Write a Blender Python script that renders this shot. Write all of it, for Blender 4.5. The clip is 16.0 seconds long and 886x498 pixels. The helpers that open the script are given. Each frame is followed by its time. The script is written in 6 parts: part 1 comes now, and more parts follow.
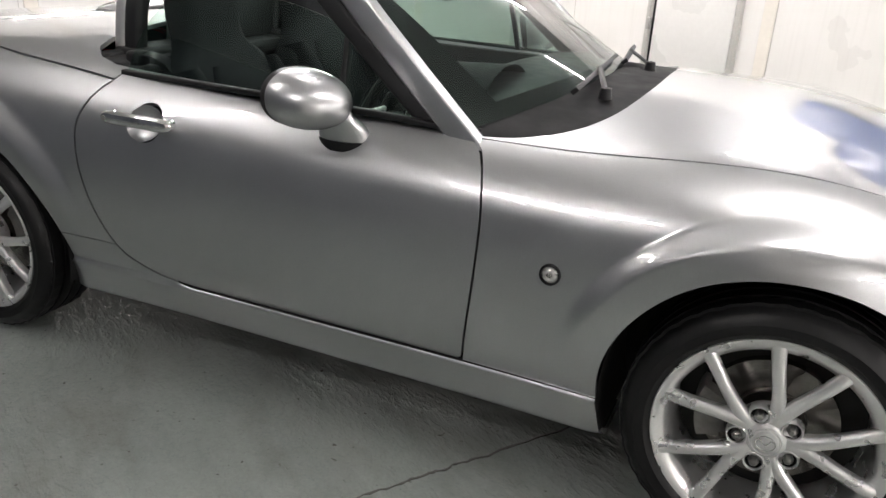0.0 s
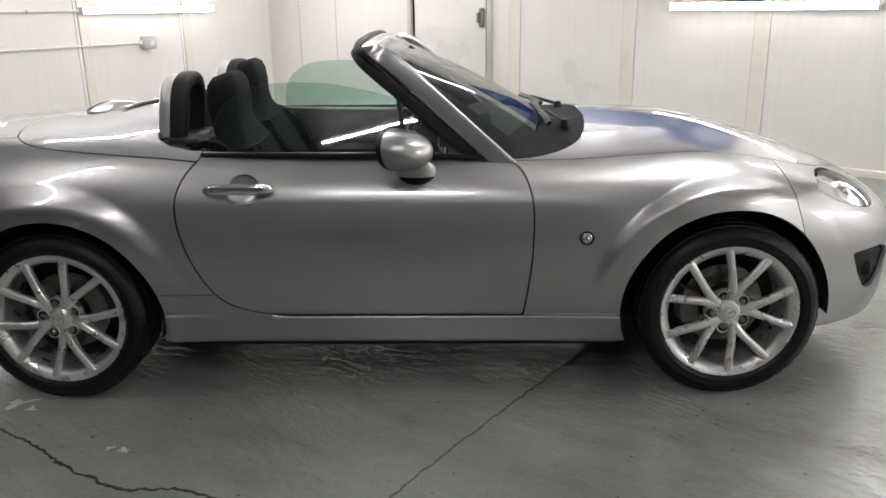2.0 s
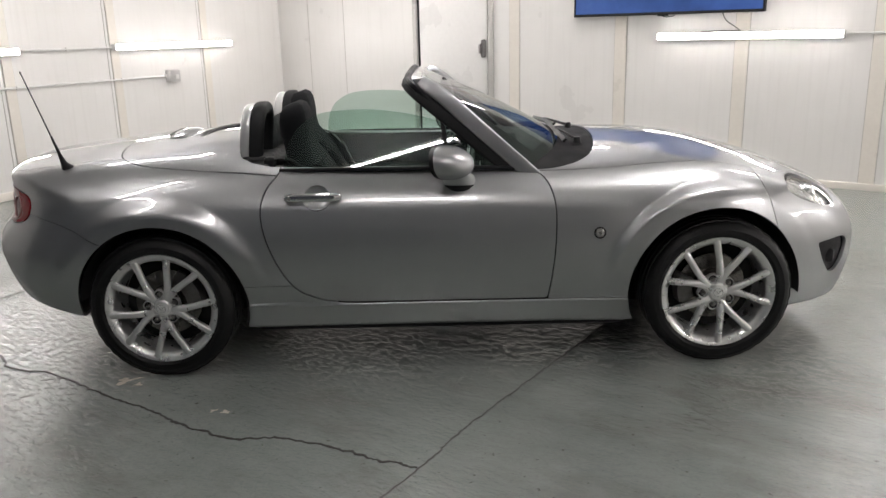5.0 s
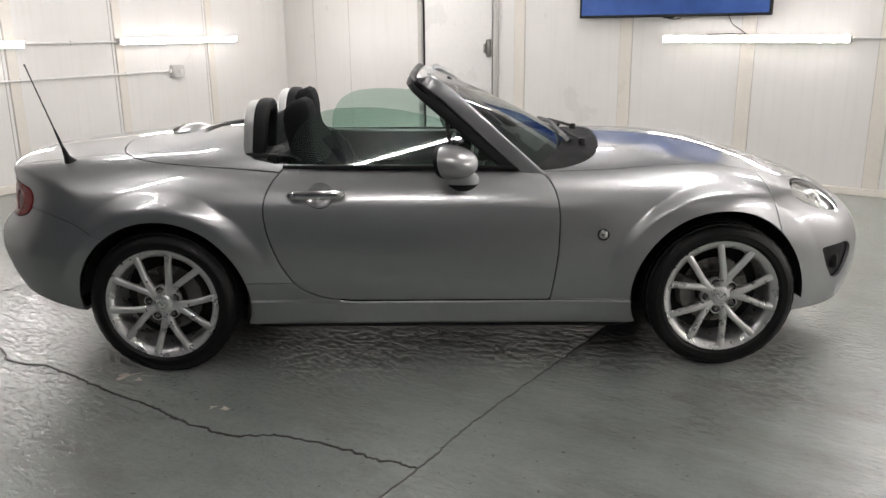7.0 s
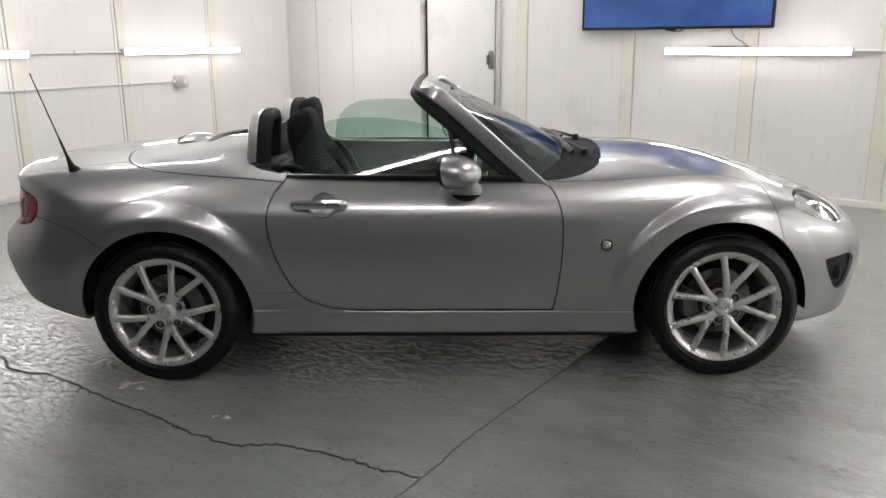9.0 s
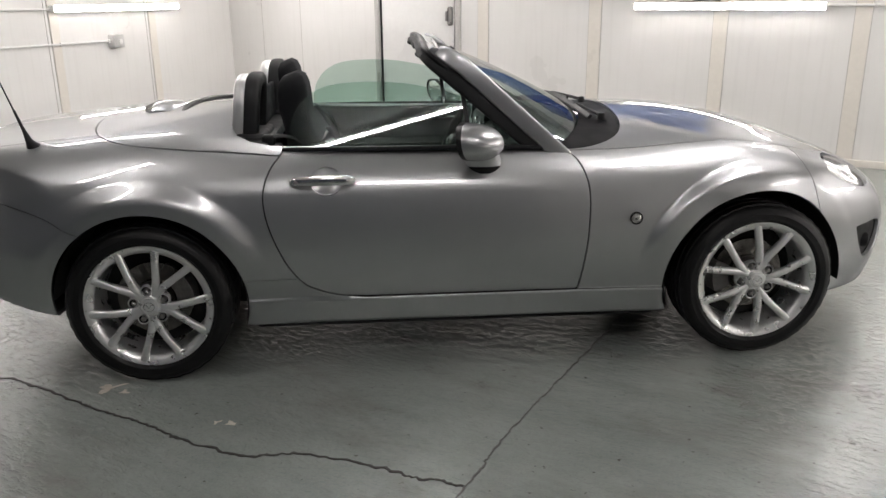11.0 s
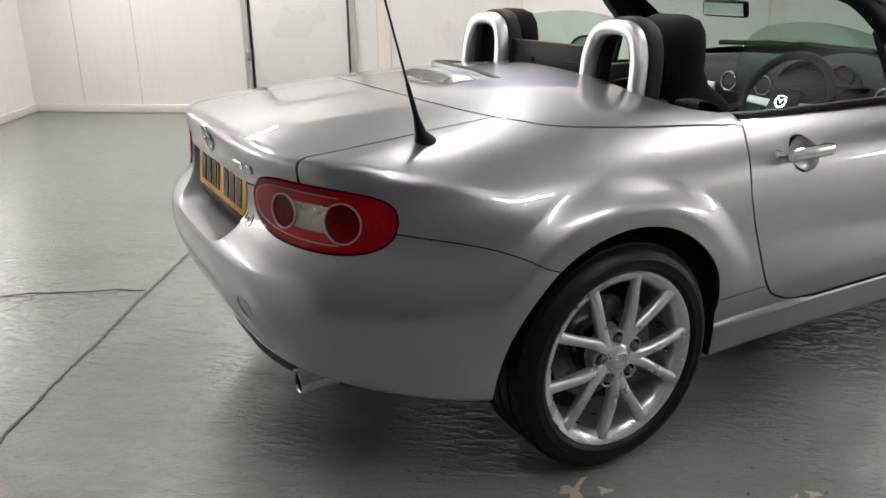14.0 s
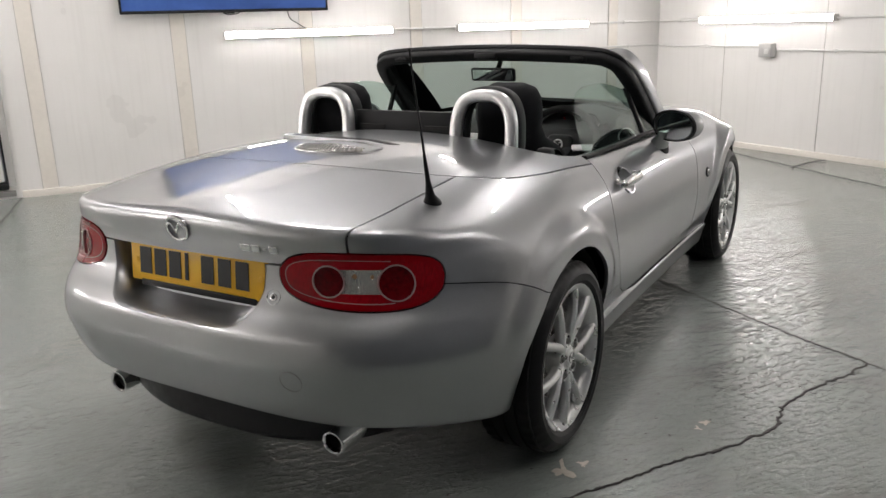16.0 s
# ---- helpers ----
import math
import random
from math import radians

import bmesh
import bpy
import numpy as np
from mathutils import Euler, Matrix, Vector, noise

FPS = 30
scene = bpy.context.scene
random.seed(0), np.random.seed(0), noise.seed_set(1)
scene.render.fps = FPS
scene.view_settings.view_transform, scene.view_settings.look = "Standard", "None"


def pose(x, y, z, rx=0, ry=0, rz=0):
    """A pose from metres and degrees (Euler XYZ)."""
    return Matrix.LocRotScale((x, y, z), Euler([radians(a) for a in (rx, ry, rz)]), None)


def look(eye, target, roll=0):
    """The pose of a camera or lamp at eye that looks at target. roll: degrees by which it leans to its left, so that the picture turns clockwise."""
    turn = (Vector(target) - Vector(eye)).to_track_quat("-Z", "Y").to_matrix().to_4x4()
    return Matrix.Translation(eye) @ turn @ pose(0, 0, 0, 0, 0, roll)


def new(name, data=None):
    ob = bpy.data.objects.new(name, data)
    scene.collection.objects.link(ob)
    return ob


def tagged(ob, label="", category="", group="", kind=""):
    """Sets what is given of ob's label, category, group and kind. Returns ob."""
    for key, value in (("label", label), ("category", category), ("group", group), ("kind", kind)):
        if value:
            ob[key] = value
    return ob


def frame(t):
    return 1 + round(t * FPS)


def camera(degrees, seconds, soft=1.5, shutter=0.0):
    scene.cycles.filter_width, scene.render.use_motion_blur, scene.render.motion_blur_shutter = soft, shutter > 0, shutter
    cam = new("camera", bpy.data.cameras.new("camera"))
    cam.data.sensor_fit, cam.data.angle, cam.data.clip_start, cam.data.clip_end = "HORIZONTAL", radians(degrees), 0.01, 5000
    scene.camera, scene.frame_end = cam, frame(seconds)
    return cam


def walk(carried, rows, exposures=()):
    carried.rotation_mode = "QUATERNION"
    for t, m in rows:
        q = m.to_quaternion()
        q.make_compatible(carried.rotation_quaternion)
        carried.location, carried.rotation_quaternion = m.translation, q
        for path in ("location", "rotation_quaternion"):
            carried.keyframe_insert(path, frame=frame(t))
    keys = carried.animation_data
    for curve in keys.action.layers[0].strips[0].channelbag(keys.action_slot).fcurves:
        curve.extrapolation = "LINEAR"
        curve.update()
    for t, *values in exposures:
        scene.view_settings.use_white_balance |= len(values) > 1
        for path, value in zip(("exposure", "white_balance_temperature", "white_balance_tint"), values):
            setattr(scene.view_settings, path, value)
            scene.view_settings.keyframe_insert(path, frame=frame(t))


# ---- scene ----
cam = camera(57.7, 16.0)
PATH = [
    (0, (1.079, -2.384, 1.282), (0.356, -0.674, 0.537), 3.3),
    (0.5, (0.789, -2.575, 1.287), (0.148, -0.82, 0.575), 1.4),
    (1, (0.513, -2.775, 1.326), (0.072, -0.947, 0.644), -0.7),
    (1.5, (0.322, -3.062, 1.351), (0.185, -1.168, 0.725), -0.7),
    (2, (0.252, -3.406, 1.352), (0.203, -1.494, 0.765), -0.7),
    (2.5, (0.163, -3.678, 1.376), (0.134, -1.759, 0.813), -1.2),
    (3, (0.049, -3.892, 1.388), (0.056, -1.974, 0.823), -1.2),
    (3.5, (0.029, -3.982, 1.398), (0.045, -2.059, 0.846), -0.8),
    (4, (0.048, -4.002, 1.405), (0.049, -2.076, 0.869), -1.2),
    (4.5, (0.059, -4.003, 1.407), (0.042, -2.073, 0.881), -1.6),
    (7, (0.053, -3.993, 1.406), (0.029, -2.064, 0.878), -0.6),
    (7.5, (0.051, -3.99, 1.406), (0.032, -2.06, 0.882), -0.5),
    (8, (0.044, -3.991, 1.403), (0.023, -2.059, 0.887), -0.4),
    (8.5, (0.046, -3.999, 1.402), (0.017, -2.065, 0.895), -0.3),
    (9, (0.046, -3.996, 1.401), (0.019, -2.06, 0.9), -0.4),
    (9.2, (0.04, -3.992, 1.399), (0.018, -2.056, 0.897), -0.3),
    (11.3, (-0.44, -3.555, 1.397), (-0.241, -1.664, 0.778), -0.7),
    (11.5, (-0.575, -3.46, 1.384), (-0.332, -1.576, 0.757), -0.8),
    (12, (-0.965, -3.228, 1.315), (-0.614, -1.357, 0.701), -1.1),
    (12.5, (-1.314, -2.934, 1.272), (-0.814, -1.095, 0.665), -1.0),
    (13, (-1.701, -2.67, 1.244), (-1.057, -0.872, 0.651), 0.7),
    (13.5, (-2.094, -2.439, 1.228), (-1.33, -0.704, 0.591), 0.9),
    (14, (-2.445, -2.214, 1.239), (-1.533, -0.556, 0.592), -0.8),
    (14.5, (-2.769, -2.046, 1.255), (-1.673, -0.503, 0.609), -0.6),
    (15, (-2.958, -1.874, 1.254), (-1.683, -0.456, 0.653), -2.1),
    (15.5, (-3.154, -1.747, 1.302), (-1.646, -0.556, 0.747), -2.6),
    (16, (-3.402, -1.68, 1.334), (-1.745, -0.698, 0.796), -1.7),
]
EXPOSURES = [(0.0, 0.88, 6600, 11.5), (0.5, 0.90, 6600, 11.5), (1.5, 0.44, 6600, 11.5), (3.5, 0.18, 6600, 11.5), (9.0, 0.15, 6600, 11.5), (11.5, 0.30, 6600, 11.5), (13.0, 0.48, 6600, 11.5), (14.5, 0.34, 6600, 11.5), (15.0, 0.30, 6600, 11.5), (16.0, 0.20, 6600, 11.5)]
walk(cam, [(t, look(eye, target, roll)) for t, eye, target, roll in PATH], exposures=EXPOSURES)

# world, lights and exposure: a closed white bay lit by LED battens on the walls and ceiling
bay = bpy.data.worlds.new("bay_world")
bay.use_nodes = True
bay.node_tree.nodes["Background"].inputs[0].default_value = (0.80, 0.86, 0.95, 1)
bay.node_tree.nodes["Background"].inputs[1].default_value = 0.05
scene.world = bay
LAMP_POWER = 48.0
CEILING_POWER = 80.0
NEAR_POWER = 36.0
FRONT_POWER = 130.0

# ---------------------------------------------------------------- materials


def material(name, color, rough=0.5, metal=0.0, spec=0.5, coat=0.0, coat_rough=0.03):
    m = bpy.data.materials.new(name)
    m.use_nodes = True
    b = m.node_tree.nodes["Principled BSDF"]
    b.inputs["Base Color"].default_value = (*color, 1)
    b.inputs["Roughness"].default_value = rough
    b.inputs["Metallic"].default_value = metal
    b.inputs["Specular IOR Level"].default_value = spec
    b.inputs["Coat Weight"].default_value = coat
    b.inputs["Coat Roughness"].default_value = coat_rough
    return m


def nodes_of(m):
    return m.node_tree.nodes, m.node_tree.links, m.node_tree.nodes["Principled BSDF"]


def add_noise(m, scale, detail=4.0, rough=0.55, stretch=(1, 1, 1), turn=None):
    """Noise in the object's own space; with turn, its grain runs along that heading."""
    n, l, b = nodes_of(m)
    co, mp, nz = n.new("ShaderNodeTexCoord"), n.new("ShaderNodeMapping"), n.new("ShaderNodeTexNoise")
    if turn is not None:
        mp.vector_type = "TEXTURE"
        mp.inputs["Rotation"].default_value = (0, 0, turn)
    mp.inputs["Scale"].default_value = stretch
    nz.inputs["Scale"].default_value, nz.inputs["Detail"].default_value, nz.inputs["Roughness"].default_value = scale, detail, rough
    l.new(co.outputs["Object"], mp.inputs["Vector"])
    l.new(mp.outputs["Vector"], nz.inputs["Vector"])
    return nz.outputs["Fac"]


def ramped(m, fac, stops):
    n, l, b = nodes_of(m)
    r = n.new("ShaderNodeValToRGB")
    while len(r.color_ramp.elements) < len(stops):
        r.color_ramp.elements.new(0.5)
    for e, (pos, c) in zip(r.color_ramp.elements, stops):
        e.position = pos
        e.color = (*c, 1) if len(c) == 3 else c
    l.new(fac, r.inputs["Fac"])
    return r.outputs["Color"]


def mixed(m, fac, a, b_, kind="MIX"):
    n, l, b = nodes_of(m)
    x = n.new("ShaderNodeMix")
    x.data_type, x.blend_type = "RGBA", kind
    if isinstance(fac, float):
        x.inputs["Factor"].default_value = fac
    else:
        l.new(fac, x.inputs["Factor"])
    l.new(a, x.inputs[6])
    l.new(b_, x.inputs[7])
    return x.outputs[2]


def grey(v):
    return (v, v, v)


def bumped(m, fac, strength, distance=0.002, into="Normal", over=None):
    n, l, b = nodes_of(m)
    k = n.new("ShaderNodeBump")
    k.inputs["Strength"].default_value, k.inputs["Distance"].default_value = strength, distance
    l.new(fac, k.inputs["Height"])
    if over is not None:
        l.new(over, k.inputs["Normal"])
    if into:
        l.new(k.outputs["Normal"], b.inputs[into])
    return k.outputs["Normal"]


def speckled(name, color, rough, metal=0.0, scale=60.0, amount=0.25, bump=0.15, distance=0.001, spec=0.5, stretch=(1, 1, 1)):
    """A surface with colour and relief at two scales."""
    m = material(name, color, rough, metal, spec)
    n, l, b = nodes_of(m)
    fine, broad = add_noise(m, scale, 5, 0.6, stretch), add_noise(m, scale / 14, 3, 0.5)
    lo, hi = [c * (1 - amount) for c in color], [min(1, c * (1 + amount)) for c in color]
    a = ramped(m, fine, [(0.3, lo), (0.7, hi)])
    c = ramped(m, broad, [(0.3, lo), (0.7, hi)])
    l.new(mixed(m, 0.5, a, c), b.inputs["Base Color"])
    l.new(ramped(m, broad, [(0.3, grey(max(0.0, rough - 0.08))), (0.7, grey(min(1, rough + 0.08)))]), b.inputs["Roughness"])
    bumped(m, fine, bump, distance)
    return m


def paint_silver():
    """Silver-grey metallic paint: a broad sheen of fine flake under clear, mirror-like lacquer."""
    m = material("silver_paint", (0.34, 0.345, 0.355), 0.5, 1.0, 0.5, 1.0, 0.01)
    n, l, b = nodes_of(m)
    flake = add_noise(m, 900, 2, 0.5)
    dust = add_noise(m, 5, 4, 0.6)
    a = ramped(m, flake, [(0.3, (0.36, 0.368, 0.378)), (0.7, (0.58, 0.588, 0.596))])
    d = ramped(m, dust, [(0.3, (0.465, 0.473, 0.480)), (0.7, (0.510, 0.516, 0.520))])
    l.new(mixed(m, 0.5, a, d), b.inputs["Base Color"])
    l.new(ramped(m, flake, [(0.3, grey(0.36)), (0.7, grey(0.42))]), b.inputs["Roughness"])
    b.inputs["Coat IOR"].default_value = 1.95
    b.inputs["Specular Tint"].default_value = (0.38, 0.39, 0.41, 1)
    peel = add_noise(m, 120, 1, 0.4)
    bumped(m, peel, 0.010, 0.001, "Coat Normal")
    return m


def glass(name, color, rough=0.0):
    """Thin tinted sheet: clear through, mirror-like at a slant."""
    m = bpy.data.materials.new(name)
    m.use_nodes = True
    n, l = m.node_tree.nodes, m.node_tree.links
    n.remove(n["Principled BSDF"])
    out = n["Material Output"]
    tr, gl, mx, lw = n.new("ShaderNodeBsdfTransparent"), n.new("ShaderNodeBsdfGlossy"), n.new("ShaderNodeMixShader"), n.new("ShaderNodeLayerWeight")
    pw, ml = n.new("ShaderNodeMath"), n.new("ShaderNodeMath")
    pw.operation, ml.operation = "POWER", "MULTIPLY_ADD"
    pw.inputs[1].default_value, ml.inputs[1].default_value, ml.inputs[2].default_value = 5.0, 0.90, 0.042
    lw.inputs["Blend"].default_value = 0.5
    tr.inputs[0].default_value = (*color, 1)
    gl.inputs["Roughness"].default_value = rough
    l.new(lw.outputs["Facing"], pw.inputs[0])
    l.new(pw.outputs[0], ml.inputs[0])
    l.new(ml.outputs[0], mx.inputs[0])
    l.new(tr.outputs[0], mx.inputs[1])
    l.new(gl.outputs[0], mx.inputs[2])
    l.new(mx.outputs[0], out.inputs["Surface"])
    return m


def glow(name, color, power):
    m = material(name, color, 0.6)
    b = m.node_tree.nodes["Principled BSDF"]
    b.inputs["Emission Color"].default_value = (*color, 1)
    b.inputs["Emission Strength"].default_value = power
    return m


def floor_paint():
    """Worn grey-green floor paint on trowelled concrete: glossy, rippled along the bay, stained and pitted."""
    m = material("floor_paint", (0.22, 0.245, 0.235), 0.3, 0.0, 0.6)
    n, l, b = nodes_of(m)
    heading = radians(-36)
    broad, mid, fine = add_noise(m, 0.6, 3, 0.5), add_noise(m, 2.6, 4, 0.6), add_noise(m, 105, 4, 0.65)
    streak = add_noise(m, 9, 5, 0.65, (4.5, 1, 1), heading)
    base = ramped(m, broad, [(0.3, (0.195, 0.222, 0.206)), (0.7, (0.262, 0.285, 0.267))])
    stain = ramped(m, mid, [(0.3, (0.168, 0.192, 0.178)), (0.7, (0.278, 0.300, 0.282))])
    speck = ramped(m, fine, [(0.30, (0.135, 0.152, 0.143)), (0.70, (0.265, 0.287, 0.270))])
    trail = ramped(m, streak, [(0.35, (0.150, 0.168, 0.158)), (0.65, (0.258, 0.280, 0.262))])
    col = mixed(m, 0.5, mixed(m, 0.5, base, stain), mixed(m, 0.45, trail, speck))
    grime = n.new("ShaderNodeRGB")
    grime.outputs[0].default_value = (0.110, 0.106, 0.090, 1)
    scuff = add_noise(m, 1.7, 5, 0.7, (2.0, 1.0, 1), heading)
    col = mixed(m, ramped(m, scuff, [(0.50, grey(0.0)), (0.68, grey(0.55))]), col, grime.outputs[0])
    pit = n.new("ShaderNodeRGB")
    pit.outputs[0].default_value = (0.055, 0.046, 0.036, 1)
    col = mixed(m, ramped(m, add_noise(m, 42, 3, 0.6), [(0.68, grey(0.0)), (0.73, grey(0.8))]), col, pit.outputs[0])
    l.new(col, b.inputs["Base Color"])
    l.new(ramped(m, mid, [(0.3, grey(0.06)), (0.7, grey(0.15))]), b.inputs["Roughness"])
    ripple = add_noise(m, 44, 4, 0.62, (2.0, 1.0, 1), heading)
    dents = ramped(m, ripple, [(0.36, grey(0.0)), (0.50, grey(0.75)), (0.62, grey(1.0))])
    over = bumped(m, streak, 0.5, 0.010, None)
    over = bumped(m, dents, 1.0, 0.0020, None, over)
    over = bumped(m, add_noise(m, 95, 3, 0.6, (2.0, 1.0, 1), heading), 0.8, 0.0014, None, over)
    over = bumped(m, fine, 0.15, 0.0012, "Normal", over)
    b.inputs["Coat Weight"].default_value, b.inputs["Coat Roughness"].default_value, b.inputs["Coat IOR"].default_value = 0.35, 0.05, 1.6
    l.new(over, b.inputs["Coat Normal"])
    return m


def wall_panel():
    """White-painted insulated wall panel, faintly ribbed and marked."""
    m = material("white_panel", (0.78, 0.765, 0.745), 0.32)
    n, l, b = nodes_of(m)
    broad, fine = add_noise(m, 1.3, 4, 0.6), add_noise(m, 45, 5, 0.7)
    streak = add_noise(m, 3.0, 4, 0.6, (9, 9, 0.35))
    a = ramped(m, broad, [(0.3, (0.74, 0.725, 0.70)), (0.7, (0.81, 0.795, 0.775))])
    s = ramped(m, streak, [(0.25, (0.69, 0.675, 0.65)), (0.5, (0.79, 0.775, 0.755))])
    c = mixed(m, 0.35, a, s)
    spot = ramped(m, fine, [(0.76, grey(0.0)), (0.80, grey(0.30))])
    mark = n.new("ShaderNodeRGB")
    mark.outputs[0].default_value = (0.52, 0.49, 0.45, 1)
    l.new(mixed(m, spot, c, mark.outputs[0]), b.inputs["Base Color"])
    l.new(ramped(m, broad, [(0.3, grey(0.26)), (0.7, grey(0.42))]), b.inputs["Roughness"])
    rib = add_noise(m, 14, 1, 0.3, (1, 1, 0.02))
    over = bumped(m, rib, 0.10, 0.004, None)
    bumped(m, fine, 0.05, 0.001, "Normal", over)
    return m


SILVER = paint_silver()
ALLOY = speckled("alloy_silver", (0.80, 0.80, 0.795), 0.32, 0.75, 300, 0.06, 0.0)
HOOP = speckled("satin_silver_hoop", (0.74, 0.74, 0.74), 0.38, 0.8, 60, 0.03, 0.0)
CHROME = speckled("chrome", (0.82, 0.82, 0.82), 0.07, 1.0, 40, 0.03, 0.0)
RUBBER = speckled("tyre_rubber", (0.006, 0.006, 0.0065), 0.46, 0, 120, 0.4, 0.25, 0.0006, 0.3)
SEAL = speckled("black_rubber_seal", (0.009, 0.009, 0.010), 0.45, 0, 90, 0.3, 0.1, 0.001, 0.25)
PLASTIC = speckled("black_grained_plastic", (0.011, 0.011, 0.012), 0.5, 0, 420, 0.3, 0.3, 0.0006, 0.25)
CLOTH = speckled("charcoal_seat_cloth", (0.0095, 0.010, 0.0115), 0.88, 0, 700, 0.35, 0.5, 0.001, 0.2)
TRIM = speckled("charcoal_trim", (0.012, 0.0125, 0.0135), 0.6, 0, 350, 0.25, 0.3, 0.0006, 0.35)
DASH_GREY = speckled("dark_grey_dash", (0.028, 0.028, 0.030), 0.5, 0, 300, 0.2, 0.2, 0.0005)
DARK = speckled("underbody_black", (0.010, 0.010, 0.010), 0.8, 0, 50, 0.3, 0.3, 0.002)
IRON = speckled("brake_iron", (0.20, 0.188, 0.176), 0.24, 1.0, 90, 0.25, 0.1)
RUST = speckled("caliper_grey", (0.20, 0.195, 0.185), 0.5, 0.5, 60, 0.35, 0.3, 0.001)
LENS_RED = speckled("red_lens", (0.29, 0.001, 0.006), 0.05, 0, 55, 0.55, 0.3, 0.002, 0.45, (1, 6, 1))
LENS_DARK = speckled("dark_red_lens", (0.13, 0.001, 0.004), 0.05, 0, 90, 0.6, 0.3, 0.002, 0.25)
LENS_CLEAR = speckled("clear_ribbed_lens", (0.46, 0.45, 0.43), 0.14, 0.75, 70, 0.45, 0.8, 0.004, 0.6, (1, 8, 1))
LENS_AMBER = material("amber_bulb", (0.36, 0.20, 0.10), 0.15, 0.1)
LAMP_BOWL = speckled("lamp_reflector", (0.60, 0.59, 0.57), 0.25, 0.7, 60, 0.1, 0.15, 0.002)
LENS_GLASS = glass("lamp_glass", (0.93, 0.94, 0.94))
SCREEN_GLASS = glass("windscreen_glass", (0.44, 0.52, 0.49))
DOOR_GLASS = glass("green_tinted_glass", (0.79, 0.88, 0.845))
MIRROR = material("mirror_glass", (0.85, 0.87, 0.88), 0.01, 1.0)
PLATE_YELLOW = speckled("yellow_reflective_plate", (0.80, 0.44, 0.015), 0.4, 0, 200, 0.05, 0.05)
PLATE_BLACK = speckled("plate_black", (0.012, 0.012, 0.012), 0.4, 0, 100, 0.2, 0.02)
FLOOR = floor_paint()
PANEL = wall_panel()
NEAR_WALL = speckled("grey_blue_sheet_wall", (0.048, 0.055, 0.070), 0.5, 0, 12, 0.08, 0.05)
STRIP = speckled("cream_cover_strip", (0.76, 0.72, 0.66), 0.35, 0, 30, 0.05, 0.05)
DOOR_WHITE = speckled("white_door_skin", (0.80, 0.79, 0.775), 0.30, 0, 25, 0.04, 0.04)
FRAME = speckled("pale_grey_door_frame", (0.50, 0.49, 0.47), 0.4, 0.2, 60, 0.1, 0.1)
STEEL = speckled("grey_steel_frame", (0.36, 0.35, 0.34), 0.35, 0.8, 60, 0.15, 0.1)
PANEL_JOINT = speckled("pale_panel_joint", (0.47, 0.45, 0.42), 0.6, 0, 60, 0.15, 0.05)
CONDUIT = speckled("white_conduit", (0.70, 0.69, 0.67), 0.4, 0, 50, 0.06, 0.05)
BOX_GREY = speckled("grey_plastic_box", (0.52, 0.51, 0.50), 0.4, 0, 60, 0.06, 0.05)
JOINT = speckled("joint_grey", (0.060, 0.060, 0.054), 0.7, 0, 60, 0.4, 0.4, 0.002)
CRACK = speckled("crack_black", (0.022, 0.020, 0.017), 0.85, 0, 60, 0.4, 0.4, 0.002)
CHIP = speckled("bare_concrete", (0.44, 0.40, 0.335), 0.8, 0, 60, 0.25, 0.5, 0.002)
CEILING = speckled("pale_grey_ceiling", (0.36, 0.36, 0.355), 0.5, 0, 20, 0.04, 0.05)
TUBE = glow("led_tube", (1.0, 0.968, 0.955), LAMP_POWER)
TUBE_TOP = glow("led_tube_ceiling", (1.0, 0.968, 0.955), CEILING_POWER)
TUBE_NEAR = glow("led_tube_dim", (1.0, 0.968, 0.955), NEAR_POWER)
TUBE_FRONT = glow("led_tube_slim", (1.0, 0.968, 0.955), FRONT_POWER)
TV_SCREEN = material("tv_screen_blue", (0.02, 0.04, 0.12), 0.16, 0, 0.5)


def lit_screen():
    n, l, b = nodes_of(TV_SCREEN)
    cloud = add_noise(TV_SCREEN, 1.6, 5, 0.6)
    col = ramped(TV_SCREEN, cloud, [(0.25, (0.010, 0.022, 0.070)), (0.55, (0.035, 0.075, 0.22)), (0.85, (0.10, 0.17, 0.36))])
    l.new(col, b.inputs["Emission Color"])
    b.inputs["Emission Strength"].default_value = 0.9


lit_screen()

# ---------------------------------------------------------------- mesh helpers


def mesh_of(name, verts, faces, mat, smooth=True, sharp=None, normals=None):
    me = bpy.data.meshes.new(name)
    me.from_pydata([tuple(v) for v in verts], [], faces)
    me.materials.append(mat)
    if smooth:
        me.polygons.foreach_set("use_smooth", [True] * len(me.polygons))
        if sharp is not None:
            me.set_sharp_from_angle(angle=radians(sharp))
    if normals is not None:
        me.normals_split_custom_set_from_vertices([tuple(v) for v in normals])
    me.update()
    return me


def made(name, verts, faces, mat, parent=None, label="", smooth=True, sharp=35, normals=None):
    ob = new(name, mesh_of(name, verts, faces, mat, smooth, sharp, normals))
    ob.parent = parent
    return tagged(ob, label)


def part(name, bm, mat, parent=None, label="", smooth=True, sharp=35):
    me = bpy.data.meshes.new(name)
    bm.to_mesh(me)
    bm.free()
    me.materials.append(mat)
    if smooth:
        me.polygons.foreach_set("use_smooth", [True] * len(me.polygons))
        me.set_sharp_from_angle(angle=radians(sharp))
    ob = new(name, me)
    ob.parent = parent
    return tagged(ob, label)


